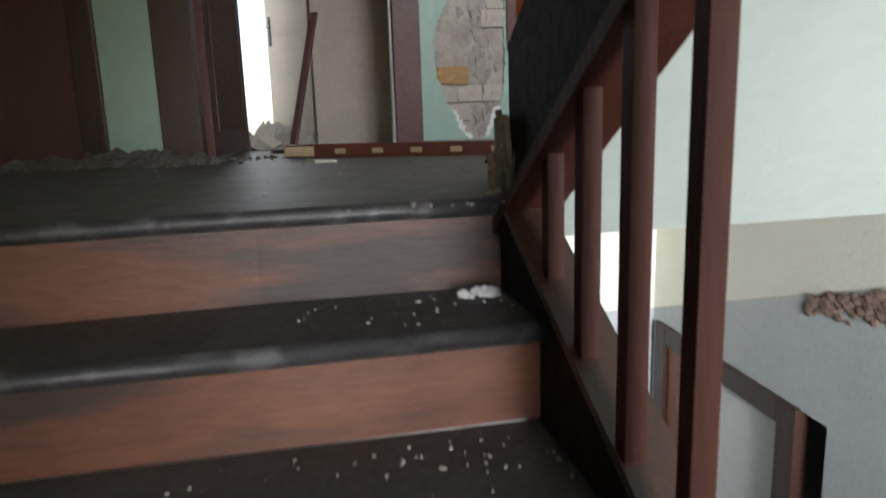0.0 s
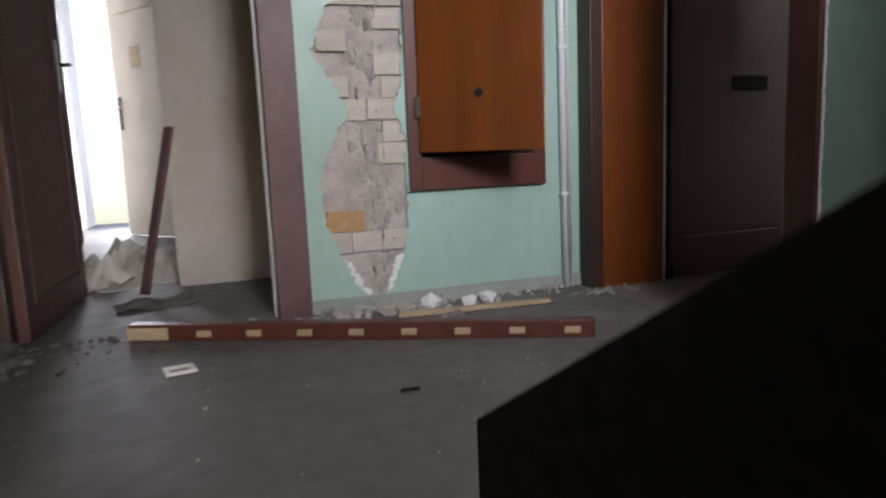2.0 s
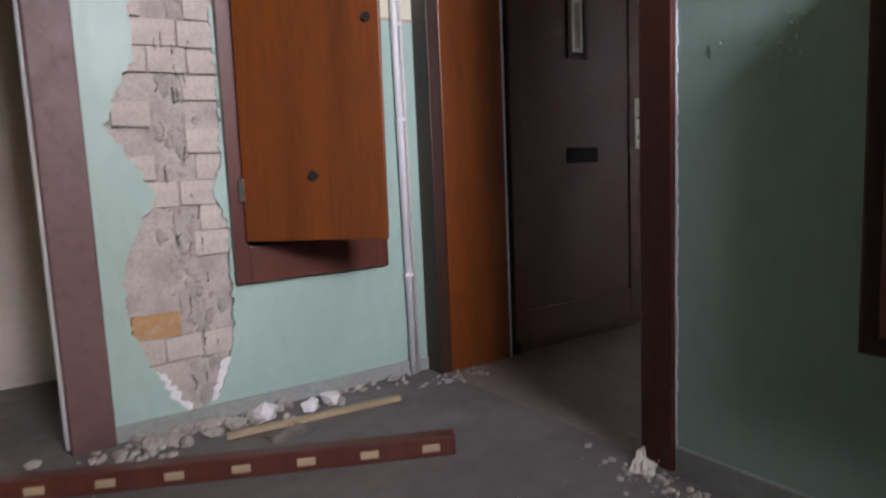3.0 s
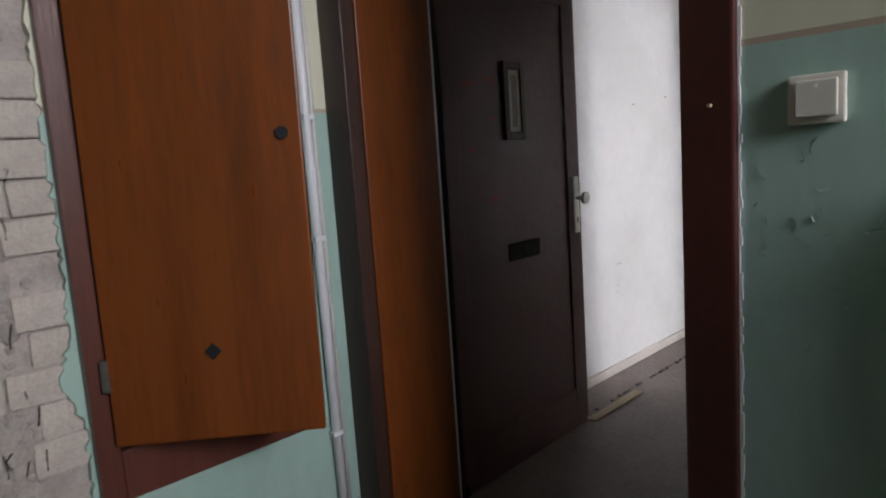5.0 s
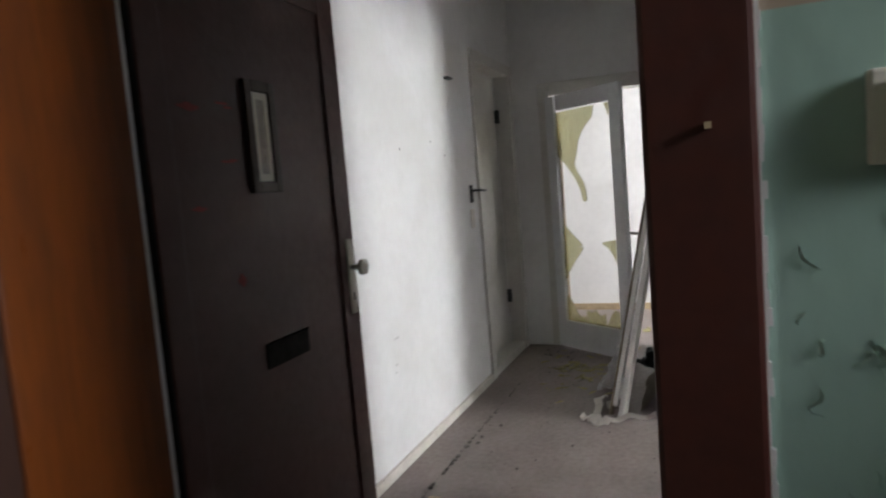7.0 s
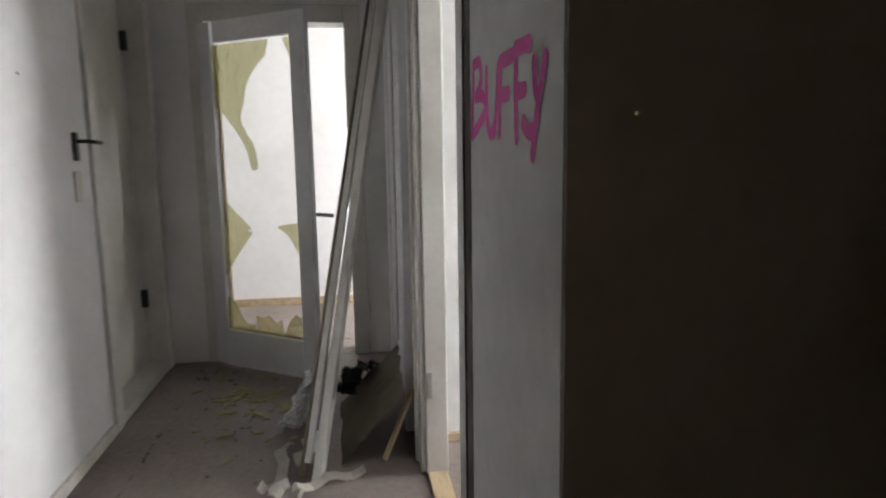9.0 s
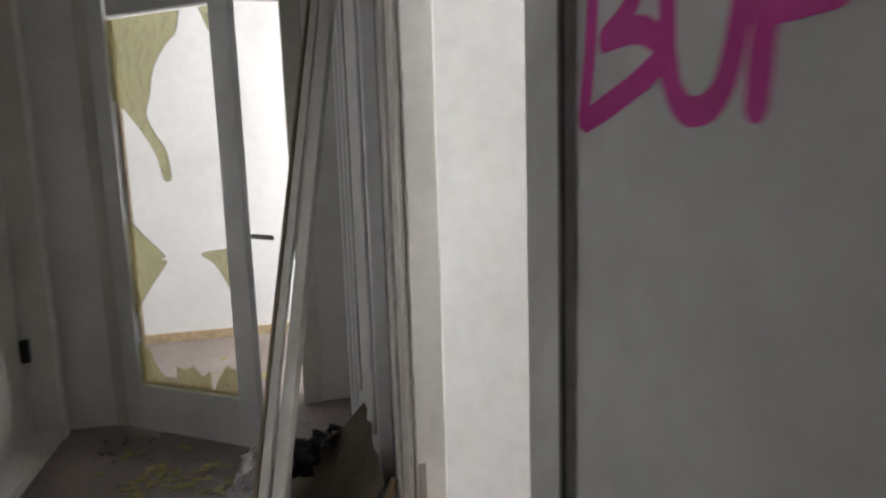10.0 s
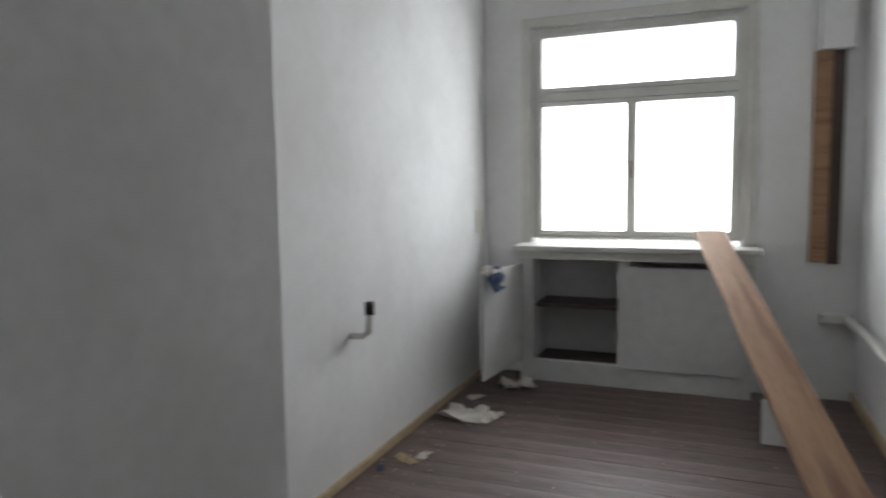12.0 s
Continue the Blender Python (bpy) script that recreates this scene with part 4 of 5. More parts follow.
gw = G1 - G0


def shard(outline, parent):
    bm = bmesh.new()
    prism(bm, [(G0 + x * gw, B0 + z * (B1 - B0)) for x, z in outline], -0.003, 0.003, 1)
    return part("glass_shard", bm, YGLASS, parent, "jagged yellow patterned glass")


def curve(pts, n=5):
    out = []
    for i in range(len(pts) - 1):
        p0, p1, p2, p3 = (pts[max(i - 1, 0)], pts[i], pts[i + 1], pts[min(i + 2, len(pts) - 1)])
        for k in range(n):
            t = k / n
            out.append(tuple(0.5 * (2 * b + (c - a) * t + (2 * a - 5 * b + 4 * c - d) * t * t + (3 * b - a - 3 * c + d) * t ** 3) for a, b, c, d in zip(p0, p1, p2, p3)))
    return out + [pts[-1]]


shard([(0, 0.79), (0, 1), (0.71, 1)] + curve([(0.67, 0.95), (0.52, 0.91), (0.41, 0.86), (0.36, 0.80), (0.31, 0.75), (0.38, 0.70), (0.47, 0.655), (0.50, 0.585), (0.43, 0.58), (0.38, 0.64), (0.27, 0.70), (0.10, 0.765), (0.01, 0.79)])[:-1], gd)
shard([(0.89, 1), (1, 1), (1, 0.92)], gd)
shard([(0, 0.20)] + curve([(0, 0.48), (0.16, 0.43), (0.36, 0.375), (0.31, 0.365), (0.37, 0.355), (0.20, 0.29), (0.03, 0.22)])[1:-1], gd)
shard([(1, 0.40)] + curve([(0.95, 0.40), (0.73, 0.385), (0.86, 0.355), (1, 0.28)])[:-1] + [(1, 0.29)], gd)
shard([(0, 0), (0.36, 0), (0.34, 0.03), (0.24, 0.028), (0.17, 0.05), (0.11, 0.095), (0.03, 0.115), (0, 0.12)], gd)
shard([(0.37, 0), (0.72, 0), (0.71, 0.06), (0.63, 0.042), (0.54, 0.07), (0.46, 0.055), (0.38, 0.062)], gd)
shard([(0.73, 0), (1, 0), (1, 0.09), (0.95, 0.072), (0.89, 0.085), (0.80, 0.045)], gd)
# far room
structure("wall_far_room", boxes((7.62, 0.0, 0, 7.82, 5.0, CEIL), (FARX + 0.15, 4.8, 0, 7.62, 5.0, CEIL), (FARX + 0.15, 0.0, 0, 7.62, 0.2, 0.8), (FARX + 0.15, 0.0, 2.2, 7.62, 0.2, CEIL),
          (FARX, 0.2, 0, FARX + 0.149, SOUTH - 0.075, CEIL), (FARX + 0.001, NORTH + 0.2, 0, FARX + 0.149, 4.8, CEIL)), PLASTER, "bright white wall of the far room", "wall")
structure("floor_far_room", boxes((FARX, 0.0, -0.16, 7.82, 5.0, 0.0)), LINO, "brown floor of the far room", "floor")
structure("ceiling_far_room", boxes((FARX, 3.95, CEIL - 0.05, 9.2, 5.2, CEIL + 0.2)), PLASTER, "plain white ceiling of the far room", "ceiling")
structure("baseboard_far_room", boxes((7.595, 0.2, 0.0, 7.6195, 4.8, 0.06), bevel=0.004), PALEWOOD, "pale wooden skirting", "baseboard")

# shards and litter on the corridor floor
_r = random.Random(31)
for k in range(95):
    s = _r.uniform(0.015, 0.055)
    a = sorted(_r.uniform(0, 6.28) for _ in range(4))
    bm = bmesh.new()
    prism(bm, [(s * math.cos(t) * _r.uniform(0.5, 1), s * math.sin(t) * _r.uniform(0.4, 1)) for t in a], 0, 0.004, 2)
    ob = part("floor_shard", bm, SHARD)
    if k < 78:
        x, y = _r.gauss(5.5, 0.30), min(_r.gauss(3.2, 0.14), 3.6)
    else:
        x, y = _r.uniform(6.4, 7.4), _r.uniform(2.6, 3.4)
    ob.matrix_world = pose(x, y, 0.003, _r.uniform(-14, 14), _r.uniform(-14, 14), _r.uniform(0, 360))
    tagged(ob, "dusty yellow glass shard on the floor", "glass shard", "glass shards")
rubble("litter", [(5.55, 3.15, 0.28, 0.15, 70, 0.009), (6.0, 3.4, 0.12, 0.1, 50, 0.012), (5.2, 3.1, 0.3, 0.1, 30, 0.007)], RUBBLED, "dirty crumbs round the broken glass", 32)

# south wall, pier and doorway
P0, P1, J1, T0 = 3.07, 3.678, 3.795, 4.64
structure("wall_pier", boxes((P0, SOUTH - 0.075, 0, P1 - 0.001, SOUTH, CEIL)), GREYWALL, "grey-white wall pier with pink graffiti", "wall")
structure("wall_south", boxes((4.74, SOUTH - 0.075, 0, FARX, SOUTH, CEIL), (P1, SOUTH - 0.075, 2.12, 4.74, SOUTH, CEIL), (W2, SOUTH - 0.075, 2.2, P0, SOUTH, CEIL)), GREYWALL,
          "grey-white corridor wall", "wall")
df = thing("door_frame", "off-white moulded door frame without a door", "door frame")
part("jamb", boxes((P1, SOUTH - 0.08, 0, J1, SOUTH + 0.012, 2.12), bevel=0.006), GREYWALL, df, "grubby grey-white jamb")
part("rebate", boxes((P1 - 0.001, SOUTH + 0.0125, 0, P1 + 0.009, SOUTH + 0.016, 2.12)), mat("dark_gap", (0.10, 0.09, 0.085), 0.8), df, "dark joint")
part("jamb", boxes((T0, SOUTH - 0.08, 0, T0 + 0.10, SOUTH + 0.004, 2.12), bevel=0.006), WHITEP, df)
part("casing", boxes((T0 + 0.02, SOUTH + 0.0045, 0, T0 + 0.115, SOUTH + 0.022, 2.2), bevel=0.006), WHITEP, df)
part("casing", boxes((T0 + 0.1155, SOUTH + 0.001, 0, T0 + 0.15, SOUTH + 0.034, 2.2), bevel=0.008), WHITEP, df)
part("head", boxes((J1, SOUTH - 0.08, 2.05, T0, SOUTH + 0.004, 2.12), bevel=0.006), WHITEP, df)
part("threshold", boxes((J1, SOUTH - 0.075, 0, T0, SOUTH, 0.012), bevel=0.004), PALEWOOD, df, "pale worn threshold")
part("strike_plate", boxes((T0 - 0.004, SOUTH - 0.02, 0.30, T0 - 0.0005, SOUTH, 0.40)), METAL, df)
# fluted white door in the south wall
fl = thing("panelled_door", "white moulded door in the corridor's side wall", "door")
part("leaf", boxes((5.13, SOUTH + 0.001, 0.01, 5.95, SOUTH + 0.02, 2.05), bevel=0.003), GREYP, fl)
for k, x in enumerate((5.04, 5.08, 5.95, 5.99)):
    part("casing", boxes((x, SOUTH + 0.001, 0, x + 0.038, SOUTH + (0.05 if k in (0, 3) else 0.034), 2.12), bevel=0.007), GREYP, fl)
for x in (5.30, 5.76):
    part("moulding", boxes((x, SOUTH + 0.0205, 0.2, x + 0.03, SOUTH + 0.036, 1.9), bevel=0.006), GREYP, fl)

# painted letters on the pier
graffiti = thing("graffiti", "magenta spray-painted lettering on the pier", "graffiti")


_lift = iter(range(100))


def stroke(pts, w=0.024):
    bm = bmesh.new()
    lift = 0.0006 + 0.00012 * next(_lift)
    pts = [Vector((x, SOUTH + lift, z)) for x, z in curve(pts, 6)]
    d0, d1 = (pts[0] - pts[1]).normalized(), (pts[-1] - pts[-2]).normalized()
    wide = [0.35, 0.75] + [1.0] * len(pts) + [0.75, 0.35]
    pts = [pts[0] + d0 * w * 0.42, pts[0] + d0 * w * 0.28] + pts + [pts[-1] + d1 * w * 0.28, pts[-1] + d1 * w * 0.42]
    ring = []
    for i, p in enumerate(pts):
        d = (pts[min(i + 1, len(pts) - 1)] - pts[max(i - 1, 0)]).normalized()
        s = Vector((-d.z, 0, d.x)) * w / 2 * wide[i] * (1 + 0.12 * noise.noise(p * 60))
        ring.append((bm.verts.new(p + s), bm.verts.new(p - s), bm.verts.new(p + s + Vector((0, -0.00004, 0))), bm.verts.new(p - s + Vector((0, -0.00004, 0)))))
    for a, b in zip(ring, ring[1:]):
        for i, j in ((0, 1), (1, 3), (3, 2), (2, 0)):
            bm.faces.new((a[i], a[j], b[j], b[i]))
    return bm



def letter(*strokes):
    bm = bmesh.new()
    for pts in strokes:
        b = stroke(pts)
        me = bpy.data.meshes.new("s")
        b.to_mesh(me)
        b.free()
        bm.from_mesh(me)
        bpy.data.meshes.remove(me)
    part("letter", bm, PINK, graffiti)


letter([(3.636, 1.379), (3.644, 1.304), (3.658, 1.242)], [(3.636, 1.376), (3.576, 1.375), (3.560, 1.339), (3.613, 1.313)],
       [(3.613, 1.313), (3.544, 1.310), (3.523, 1.280), (3.652, 1.240)])
letter([(3.509, 1.353), (3.507, 1.278), (3.481, 1.241), (3.438, 1.256), (3.413, 1.347)])
letter([(3.395, 1.353), (3.400, 1.295), (3.405, 1.238)], [(3.401, 1.353), (3.314, 1.353)], [(3.404, 1.299), (3.340, 1.299)])
letter([(3.294, 1.361), (3.292, 1.295), (3.289, 1.229)], [(3.298, 1.359), (3.216, 1.356)], [(3.292, 1.296), (3.239, 1.296)])
letter([(3.192, 1.329), (3.183, 1.291), (3.169, 1.280)], [(3.138, 1.327), (3.171, 1.269), (3.197, 1.203)], [(3.247, 1.251), (3.220, 1.237), (3.189, 1.237)])

# side recess with a dark door
for n_, r in (("wall_recess_edge", (P0 - 0.005, SOUTH - 0.074, 0, P0 - 0.0005, SOUTH - 0.003, CEIL)), ("wall_recess_far", (P0, 0.8, 0, P0 + 0.15, SOUTH - 0.075, CEIL)),
              ("wall_recess_back", (W2, 0.65, 0, P0 + 0.15, 0.8, CEIL)), ("wall_recess_near", (W2, 0.8, 0, W2 + 0.02, 2.36, CEIL))):
    structure(n_, boxes(r), BUFF, "dark brown papered recess wall", "wall")
rd = thing("dark_door", "grey-brown door standing open in the dark recess", "door", pose(2.40, 1.55, 0.01, 0, 0, 72))
part("leaf", boxes((0, -0.04, 0, 0.78, 0, 2.05), bevel=0.004), mat("grey_brown_door", (0.20, 0.175, 0.17), 0.45, 0.2, 3, 0.1, 40), rd)
part("latch_plate", boxes((0.7805, -0.032, 1.155, 0.784, -0.012, 1.216)), mat("dull_latch", (0.17, 0.16, 0.155), 0.5, 0.2, 20), rd, "steel latch plate")
part("keyhole", boxes((0.705, 0.0003, 1.03, 0.72, 0.0015, 1.05)), BLACKWOOD, rd)
part("latch_case", boxes((0.7842, -0.031, 1.167, 0.786, -0.013, 1.204)), BLACKWOOD, rd, "black latch opening")
part("knob", rod(bmesh.new(), [(0.72, -0.04, 1.0), (0.72, -0.085, 1.0)], 0.015), DARKMETAL, rd)

# loose things in the corridor
lean = thing("leaning_frame", "old off-white door lining leaning against the wall", "plank")
_a, _b = Vector((4.67, 2.845, 0.0)), Vector((5.60, 2.47, 2.10))
_m = Matrix.Translation(_a) @ (_b - _a).to_track_quat("X", "Z").to_matrix().to_4x4()
for n_, r, mt, lb in (("board", (0, -0.05, -0.024, 2.33, -0.006, 0.0), WHITEP, ""), ("stop", (0, -0.05, 0.0005, 2.31, -0.022, 0.018), WHITEP, "off-white moulding"),
                      ("board", (0.06, 0.008, -0.024, 2.33, 0.036, -0.004), WHITEP, ""), ("cross_piece", (2.22, -0.0055, -0.022, 2.32, 0.0075, -0.006), WHITEP, ""), ("cross_piece", (0.10, -0.0055, -0.022, 0.18, 0.0075, -0.006), WHITEP, ""),
                      ("edge", (0.01, 0.0365, -0.03, 2.3, 0.048, 0.002), BOARD, "bare brown edge"), ("hinge_half", (0.30, -0.055, 0.002, 0.38, -0.0505, 0.016), METAL, "steel hinge half")):
    o = part(n_, boxes(r, bevel=0.004), mt, lean, lb)
    o.matrix_world = _m


def sheet(name, corners, amp, thick, material, label, category, seed, cuts=14, freq=3.0):
    """A sheet stretched between four corners, creased by amp metres."""
    a, b, c, d = (Vector(p) for p in corners)
    n = (b - a).cross(d - a).normalized()
    bm = bmesh.new()
    grid = []
    for i in range(cuts + 1):
        u = i / cuts
        row = []
        for j in range(cuts + 1):
            v = j / cuts
            p = a.lerp(b, u).lerp(d.lerp(c, u), v)
            q = noise.noise(Vector((u * freq + seed, v * freq, 0))) + 0.6 * abs(noise.noise(Vector((u * freq * 2.7, v * freq * 2.7 + seed, 5))))
            p = p + n * amp * q + (b - a) * 0.05 * noise.noise(Vector((v * 7, seed, u))) + (d - a) * 0.05 * noise.noise(Vector((u * 7, seed + 3, v)))
            p.z = max(p.z, 0.003)
            row.append(bm.verts.new(p))
        grid.append(row)
    for i in range(cuts):
        for j in range(cuts):
            bm.faces.new((grid[i][j], grid[i + 1][j], grid[i + 1][j + 1], grid[i][j + 1]))
    bmesh.ops.solidify(bm, geom=bm.faces[:], thickness=thick)
    return tagged(part(name, bm, material), label, category)


sheet("hardboard_sheet", [(4.76, 2.73, 0.004), (5.42, 2.74, 0.004), (5.40, 2.46, 0.29), (4.77, 2.48, 0.29)], 0.012, 0.005, BOARD, "brown hardboard offcut leaning on the wall", "board", 2, 8)
sheet("foil_sheet", [(5.10, 3.01, 0.004), (5.22, 2.90, 0.004), (5.20, 2.80, 0.30), (5.10, 2.88, 0.27)], 0.06, 0.002, FOIL, "crumpled silver foil insulation on the floor", "foil", 9, 16, 4.0)
sheet("plastic_sack", [(5.12, 2.80, 0.16), (5.45, 2.66, 0.14), (5.44, 2.56, 0.22), (5.15, 2.66, 0.26)], 0.09, 0.002, BLACKFOIL, "crumpled dark plastic sack on the hardboard", "sack", 4, 14, 3.5)
plank("stick", (4.78, 2.56, 0.006), (4.83, 2.44, 0.27), 0.022, 0.015, PALEWOOD, "short pale stick leaning on the wall", "stick")
for k, pts in enumerate(([(4.96, 2.93), (4.92, 2.98), (4.80, 2.95), (4.66, 2.95), (4.58, 2.90), (4.64, 2.78), (4.68, 2.64)], [(5.0, 2.88), (4.93, 2.86), (4.86, 2.90), (4.76, 2.86)],
                         [(4.62, 3.02), (4.60, 2.97), (4.56, 2.95), (4.53, 2.86)])):
    bm = bmesh.new()
    c = curve(pts, 5)
    prev = None
    for i, (x, y) in enumerate(c):
        d = Vector((c[min(i + 1, len(c) - 1)][0] - c[max(i - 1, 0)][0], c[min(i + 1, len(c) - 1)][1] - c[max(i - 1, 0)][1])).normalized()
        z = 0.012 + 0.022 * (1 + math.sin(i * 1.3 + k)) / 2
        now = [bm.verts.new((x - d.y * 0.022, y + d.x * 0.022, z)), bm.verts.new((x + d.y * 0.022, y - d.x * 0.022, max(z - 0.012, 0.002)))]
        if prev:
            bm.faces.new((prev[0], prev[1], now[1], now[0]))
        prev = now
    bmesh.ops.solidify(bm, geom=bm.faces[:], thickness=0.002)
    tagged(part("paper_strip", bm, CLOTH), "torn curling strip of pale wallpaper on the floor", "paper", "paper strips")

# ---- room with the window ----
# laid out in the room's own coordinates and set beside the corridor at the end
ROOM_AT = Vector((-0.175, -0.07, 0.0))
_before = set(bpy.data.objects)
RX0, RX1, WY = 3.50, 5.535, -1.22
WX0, WX1, WZ0, WZ1 = 4.06, 5.24, 0.84, 2.10
RS = 2.40
RFAR = FARX + 0.175
structure("wall_room_left", boxes((RX1, WY - 0.3, 0, RFAR, 1.54, CEIL)), PLASTER, "white room wall beside the window", "wall")
# shade put in colour: greyer than the room walls, being turned from the window
structure("wall_room_block", boxes((5.10, 1.54, 0, RFAR, RS, CEIL)), GREYWALL, "white boxed-out wall beside the doorway, greyed for its shaded side", "wall")
structure("wall_room_right", boxes((RX0 - 0.15, WY - 0.3, 0, RX0, RS, CEIL)), PLASTER, "white room wall with old pipes", "wall")
structure("wall_window", boxes((RX0, WY - 0.3, 0, WX0, WY, CEIL), (WX1, WY - 0.3, 0, RX1, WY, CEIL), (WX0, WY - 0.3, WZ1, WX1, WY, CEIL), (WX0, WY - 0.3, 0, WX1, WY - 0.2, WZ0)), PLASTER,
          "white window wall", "wall")
window = thing("window_1", "white wooden casement window with a top light", "window")
FY0, FY1 = WY - 0.10, WY - 0.03
for r in ((WX0, FY0, WZ0, WX0 + 0.035, FY1, WZ1), (WX1 - 0.035, FY0, WZ0, WX1, FY1, WZ1), (WX0 + 0.035, FY0, WZ0, WX1 - 0.035, FY1, WZ0 + 0.02), (WX0 + 0.035, FY0, WZ1 - 0.035, WX1 - 0.035, FY1, WZ1),
          (WX0 + 0.035, FY0, 1.662, WX1 - 0.035, FY1 + 0.015, 1.715)):
    part("window_frame", boxes(r, bevel=0.005), WHITEP, window)


def sash(x0, x1, z0, z1):
    t = 0.028
    s = part("sash", boxes((x0, FY0 + 0.015, z0, x0 + t, FY1 + 0.012, z1), (x1 - t, FY0 + 0.015, z0, x1, FY1 + 0.012, z1), (x0 + t, FY0 + 0.015, z0, x1 - t, FY1 + 0.012, z0 + t),
             (x0 + t, FY0 + 0.015, z1 - t, x1 - t, FY1 + 0.012, z1), bevel=0.004), WHITEP, window)
    p = part("pane", boxes((x0 + t, FY0 + 0.04, z0 + t, x1 - t, FY0 + 0.044, z1 - t)), GLASS, s)
    p.visible_shadow = False


_mid = 4.655
sash(WX0 + 0.037, _mid - 0.002, WZ0 + 0.022, 1.660)
sash(_mid + 0.002, WX1 - 0.037, WZ0 + 0.022, 1.660)
sash(WX0 + 0.037, WX1 - 0.037, 1.717, WZ1 - 0.037)
part("catch", boxes((_mid - 0.012, FY1 + 0.0125, 1.20, _mid + 0.012, FY1 + 0.03, 1.30), bevel=0.003), METAL, window, "steel window catch")
for r in ((WX0 - 0.055, WY + 0.001, 0.816, WX0 - 0.001, WY + 0.018, WZ1 + 0.055), (WX1 + 0.001, WY + 0.001, 0.816, WX1 + 0.055, WY + 0.018, WZ1 + 0.055),
          (WX0 - 0.001, WY + 0.001, WZ1 + 0.001, WX1 + 0.001, WY + 0.018, WZ1 + 0.055)):
    part("casing", boxes(r, bevel=0.005), WHITEP, window)
for x in (WX0 + 0.05, WX1 - 0.05):
    for z in (0.98, 1.52):
        part("hinge", rod(bmesh.new(), [(x, FY1 + 0.016, z), (x, FY1 + 0.016, z + 0.06)], 0.006, 8), WHITEP, window)
CY = -1.06
sill = thing("window_sill", "white painted wooden window sill over a cupboard", "window sill")
part("board", boxes((3.97, WY + 0.001, 0.785, 5.30, -0.985, 0.815), (WX0 + 0.001, WY - 0.199, 0.785, WX1 - 0.001, WY + 0.001, 0.8145), bevel=0.006), WHITEP, sill)
part("apron", boxes((4.0, -1.07, 0.735, 5.27, -1.02, 0.7845), bevel=0.005), WHITEP, sill)
cup = thing("window_cupboard", "grey-white low cupboard under the window, one door open", "cupboard")
part("frame", boxes((4.0, CY - 0.04, 0.0, 4.08, CY, 0.734), (4.62, CY - 0.04, 0.13, 4.70, CY, 0.734), (5.19, CY - 0.04, 0, 5.27, CY, 0.734), (4.08, CY - 0.04, 0.0, 5.19, CY, 0.13),
     bevel=0.004), GREYWALL, cup)
part("door", boxes((4.07, CY + 0.001, 0.12, 4.64, CY + 0.02, 0.70), bevel=0.004), GREYWALL, cup)
od = part("door", boxes((0, -0.02, 0, 0.52, 0, 0.58), bevel=0.004), GREYWALL, cup, "open cupboard door")
od.matrix_world = pose(5.25, CY + 0.022, 0.125, 0, 0, 82)
part("shelf", boxes((4.70, WY - 0.19, 0.44, 5.19, CY - 0.05, 0.46)), DARKWOOD, cup, "dark brown shelf")
part("inner_back", boxes((4.06, WY - 0.1995, 0.01, 5.21, WY - 0.19, 0.73)), GREYWALL, cup)
part("inner_floor", boxes((4.08, WY - 0.19, 0.10, 5.19, CY - 0.041, 0.115)), DARKWOOD, cup)
sheet("blue_rag", [(5.235, -0.66, 0.62), (5.255, -0.50, 0.60), (5.30, -0.50, 0.735), (5.28, -0.68, 0.735)], 0.04, 0.004, BLUE, "dark blue cloth draped over the open cupboard door", "cloth", 6, 10, 3.0)
sheet("pale_rag", [(5.245, -0.58, 0.715), (5.26, -0.46, 0.71), (5.33, -0.46, 0.74), (5.32, -0.58, 0.74)], 0.03, 0.004, CLOTH, "pale rag lying on the open cupboard door", "cloth", 8, 8, 3.0)
# bent pipe stub on the wall
ps = thing("pipe_stub", "white bent pipe stub with black end on the wall", "pipe")
part("tube", rod(bmesh.new(), [(RX1 - 0.001, 0.50, 0.575), (RX1 - 0.05, 0.49, 0.575), (RX1 - 0.07, 0.475, 0.59), (RX1 - 0.075, 0.47, 0.66)], 0.013, 12), WHITEP, ps)
part("cap", rod(bmesh.new(), [(RX1 - 0.075, 0.47, 0.66), (RX1 - 0.075, 0.47, 0.71)], 0.019, 12), BLACKWOOD, ps, "black rubber end")
so = thing("wall_socket", "yellowed plastic wall socket", "socket")
part("plate", boxes((RX1 - 0.012, -1.10, 0.88, RX1 - 0.0005, -1.03, 1.02), bevel=0.003), PLASTIC, so)
structure("baseboard_room", boxes((RX1 - 0.018, CY, 0, RX1 - 0.0005, 1.539, 0.036), (5.082, 1.54, 0, 5.0995, RS, 0.036), bevel=0.004), PALEWOOD, "pale worn skirting", "baseboard")
structure("baseboard_room_right", boxes((RX0 + 0.0005, WY, 0, RX0 + 0.018, RS, 0.05), bevel=0.004), PALEWOOD, "pale worn skirting", "baseboard")
plank("plank", (3.70, 2.05, 0.03), (4.225, -0.975, 0.905), 0.145, 0.025, PINE, "long brown wooden plank propped on the window sill", "plank", 0)
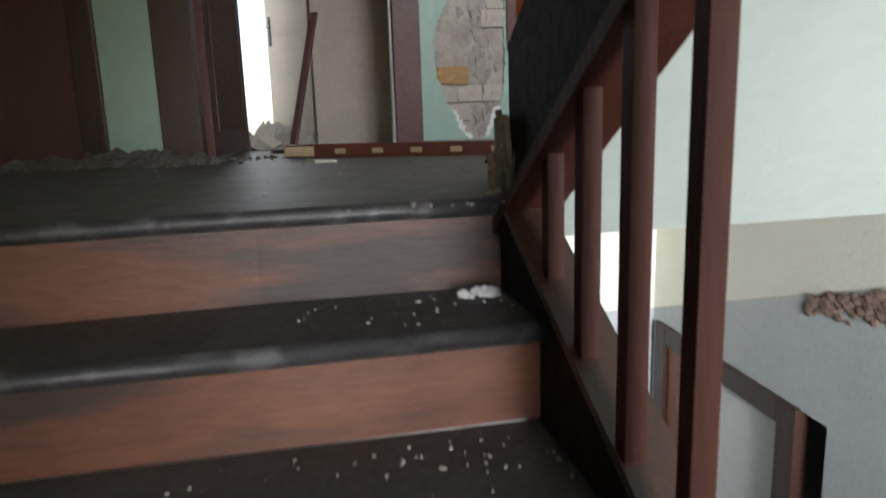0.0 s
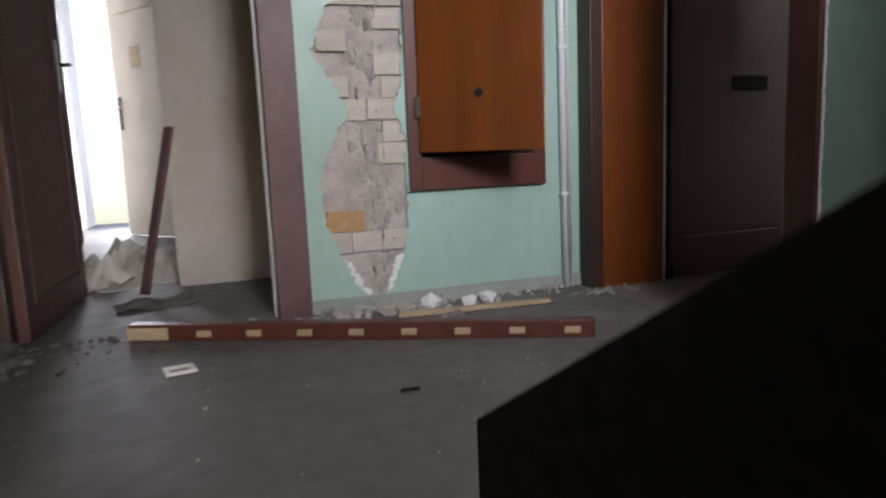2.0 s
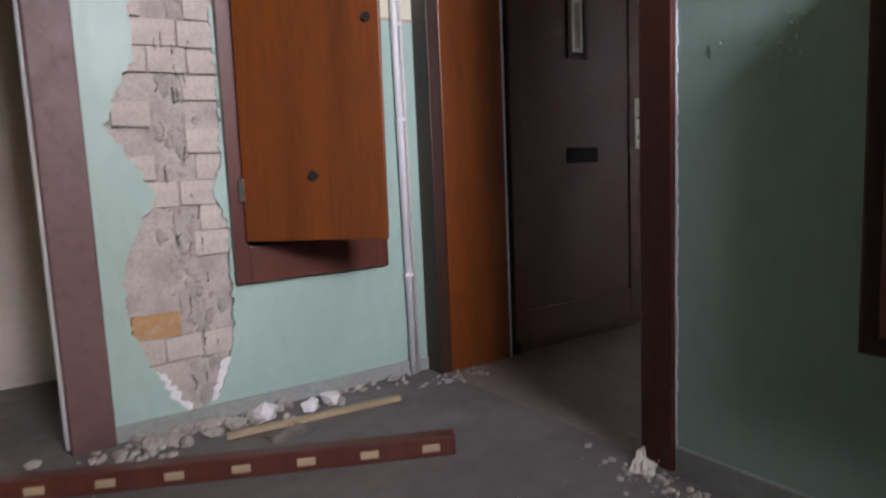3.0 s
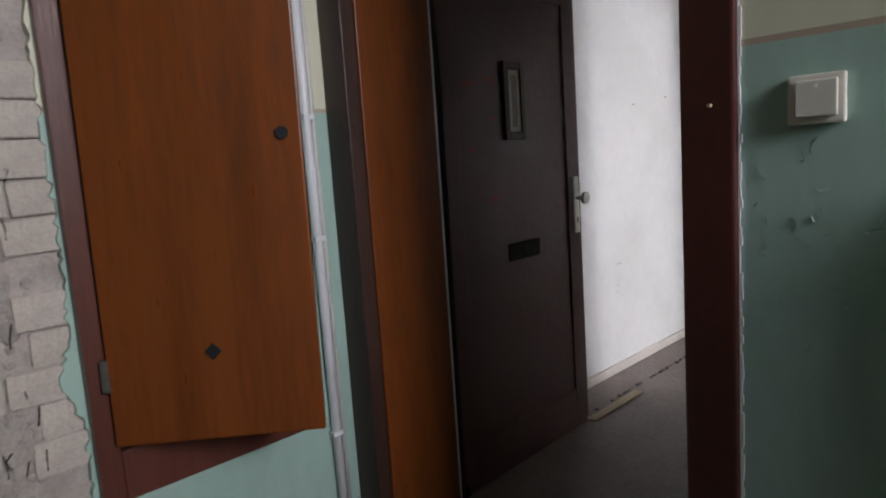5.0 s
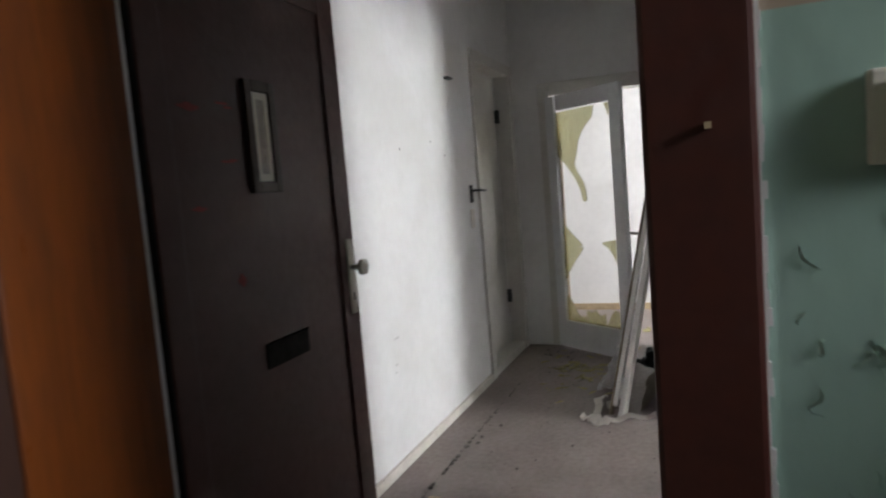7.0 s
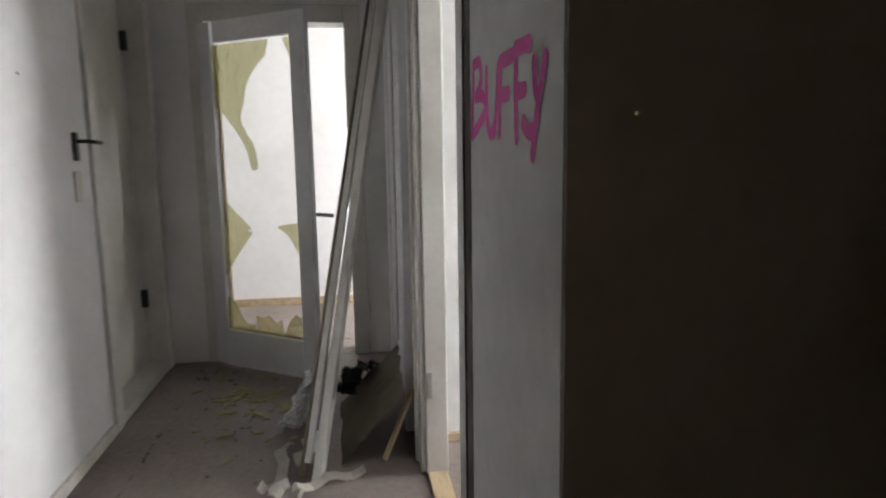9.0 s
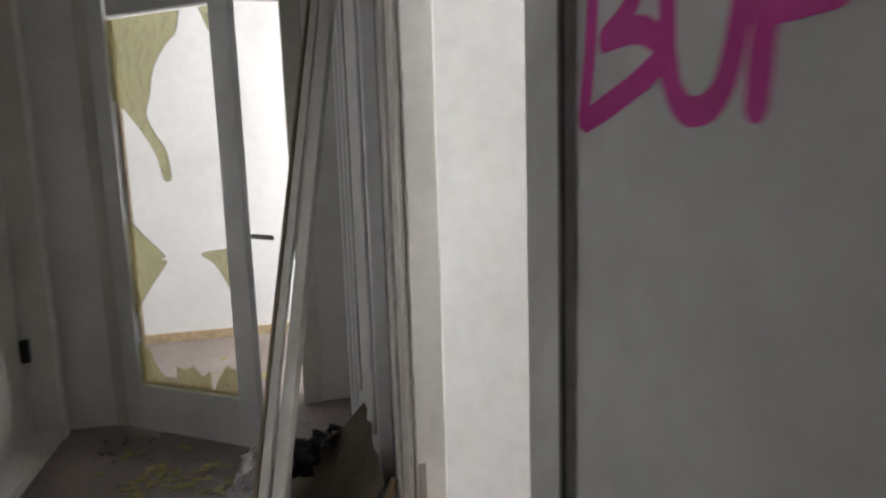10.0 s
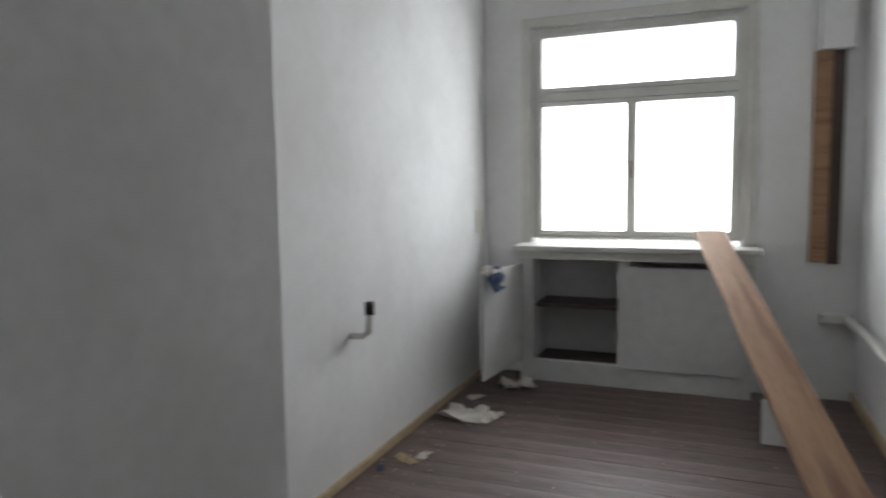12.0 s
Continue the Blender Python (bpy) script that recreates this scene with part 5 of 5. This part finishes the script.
# bare corner: boards, pipe and hanging paper
bt = thing("corner_battens", "brown and dark wooden battens fixed upright to the window wall", "batten")
part("batten", boxes((3.655, WY + 0.001, 0.74, 3.735, WY + 0.03, 1.829), bevel=0.004), PINE, bt, "brown pine batten")
part("batten", boxes((3.595, WY + 0.001, 0.73, 3.6545, WY + 0.022, 1.829), bevel=0.004), DARKWOOD, bt, "dark batten")
hp = thing("wall_panel", "white panel hanging on the window wall", "panel")
part("panel", boxes((3.56, WY + 0.001, 1.83, 3.72, WY + 0.07, 2.6), bevel=0.005), PLASTER, hp)
rp = thing("heating_pipe", "white painted pipe along the room wall", "pipe")
part("tube", rod(bmesh.new(), [(RX0 + 0.05, WY + 0.02, 0.45), (RX0 + 0.05, -0.6, 0.45), (RX0 + 0.05, 1.2, 0.43)], 0.022, 12), WHITEP, rp)
part("valve", boxes((RX0 + 0.02, WY + 0.005, 0.42, RX0 + 0.17, WY + 0.07, 0.47), bevel=0.01), WHITEP, rp)
pn = thing("white_board", "white board leaning in the corner", "board")
part("sheet", boxes((3.80, -0.44, 0.0, 3.99, -0.42, 0.20), bevel=0.003), PLASTER, pn)
for k, (x, y, sx, sy, h, mt, lb) in enumerate(((5.36, -0.32, 0.22, 0.18, 0.06, CLOTH, "crumpled pale cloth on the floorboards"), (5.24, -0.90, 0.20, 0.14, 0.08, CLOTH, "crumpled white paper on the floorboards"),
                                              (5.23, -0.33, 0.14, 0.1, 0.05, CLOTH, "crumpled white paper on the floorboards"), (5.35, 0.22, 0.07, 0.05, 0.02, CLOTH, "small scrap of paper on the floorboards"),
                                              (5.467, 0.40, 0.06, 0.03, 0.02, BLUE, "small blue scrap on the floor"), (5.40, 0.28, 0.12, 0.05, 0.025, PALEWOOD, "pale splinter on the floor"),
                                              (5.28, 0.95, 0.12, 0.1, 0.04, CLOTH, "scrap of white paper on the floorboards"), (3.72, -0.2, 0.1, 0.08, 0.03, CLOTH, "scrap of paper in the corner"),
                                              (5.40, -0.62, 0.1, 0.05, 0.03, CLOTH, "scrap of paper on the floorboards"))):
    crumple("paper_scrap", x, y, 0.0, sx, sy, h, mt, lb, "paper", 40 + k, 30 * k, 7)

rubble("room_dust", [(5.35, 0.4, 0.12, 0.5, 110, 0.008), (5.3, -0.6, 0.2, 0.4, 90, 0.010), (5.2, 1.2, 0.12, 0.25, 50, 0.010), (4.6, 0.2, 0.5, 0.6, 70, 0.007)], RUBBLE, "pale plaster crumbs on the room floor", 61)

# floorboards last
floor_room = structure("floor_room", boxes((RX0, WY - 0.2, -0.16, RX1, RS, -0.02)), BLACKWOOD, "worn purple-brown painted floorboards", "floor")
_fb = []
for k in range(3):
    bm = bmesh.new()
    box(bm, RX0 + 0.003, -0.0588, -0.02, RX1 - 0.003, 0.0588, 0.0, bevel=0.0012)
    _fb.append(mesh_of("floorboard", bm, PLANKF))
y, k = WY - 0.14, 0
while y < RS - 0.05:
    ob = new("floorboard", _fb[k % 3])
    ob.location = (0, y, -0.001 + _rnd.uniform(-0.001, 0.001))
    ob.parent = floor_room
    y, k = y + 0.119, k + 1
for ob in bpy.data.objects:
    if ob not in _before and ob.parent is None:
        ob.location = Vector(ob.location) + ROOM_AT
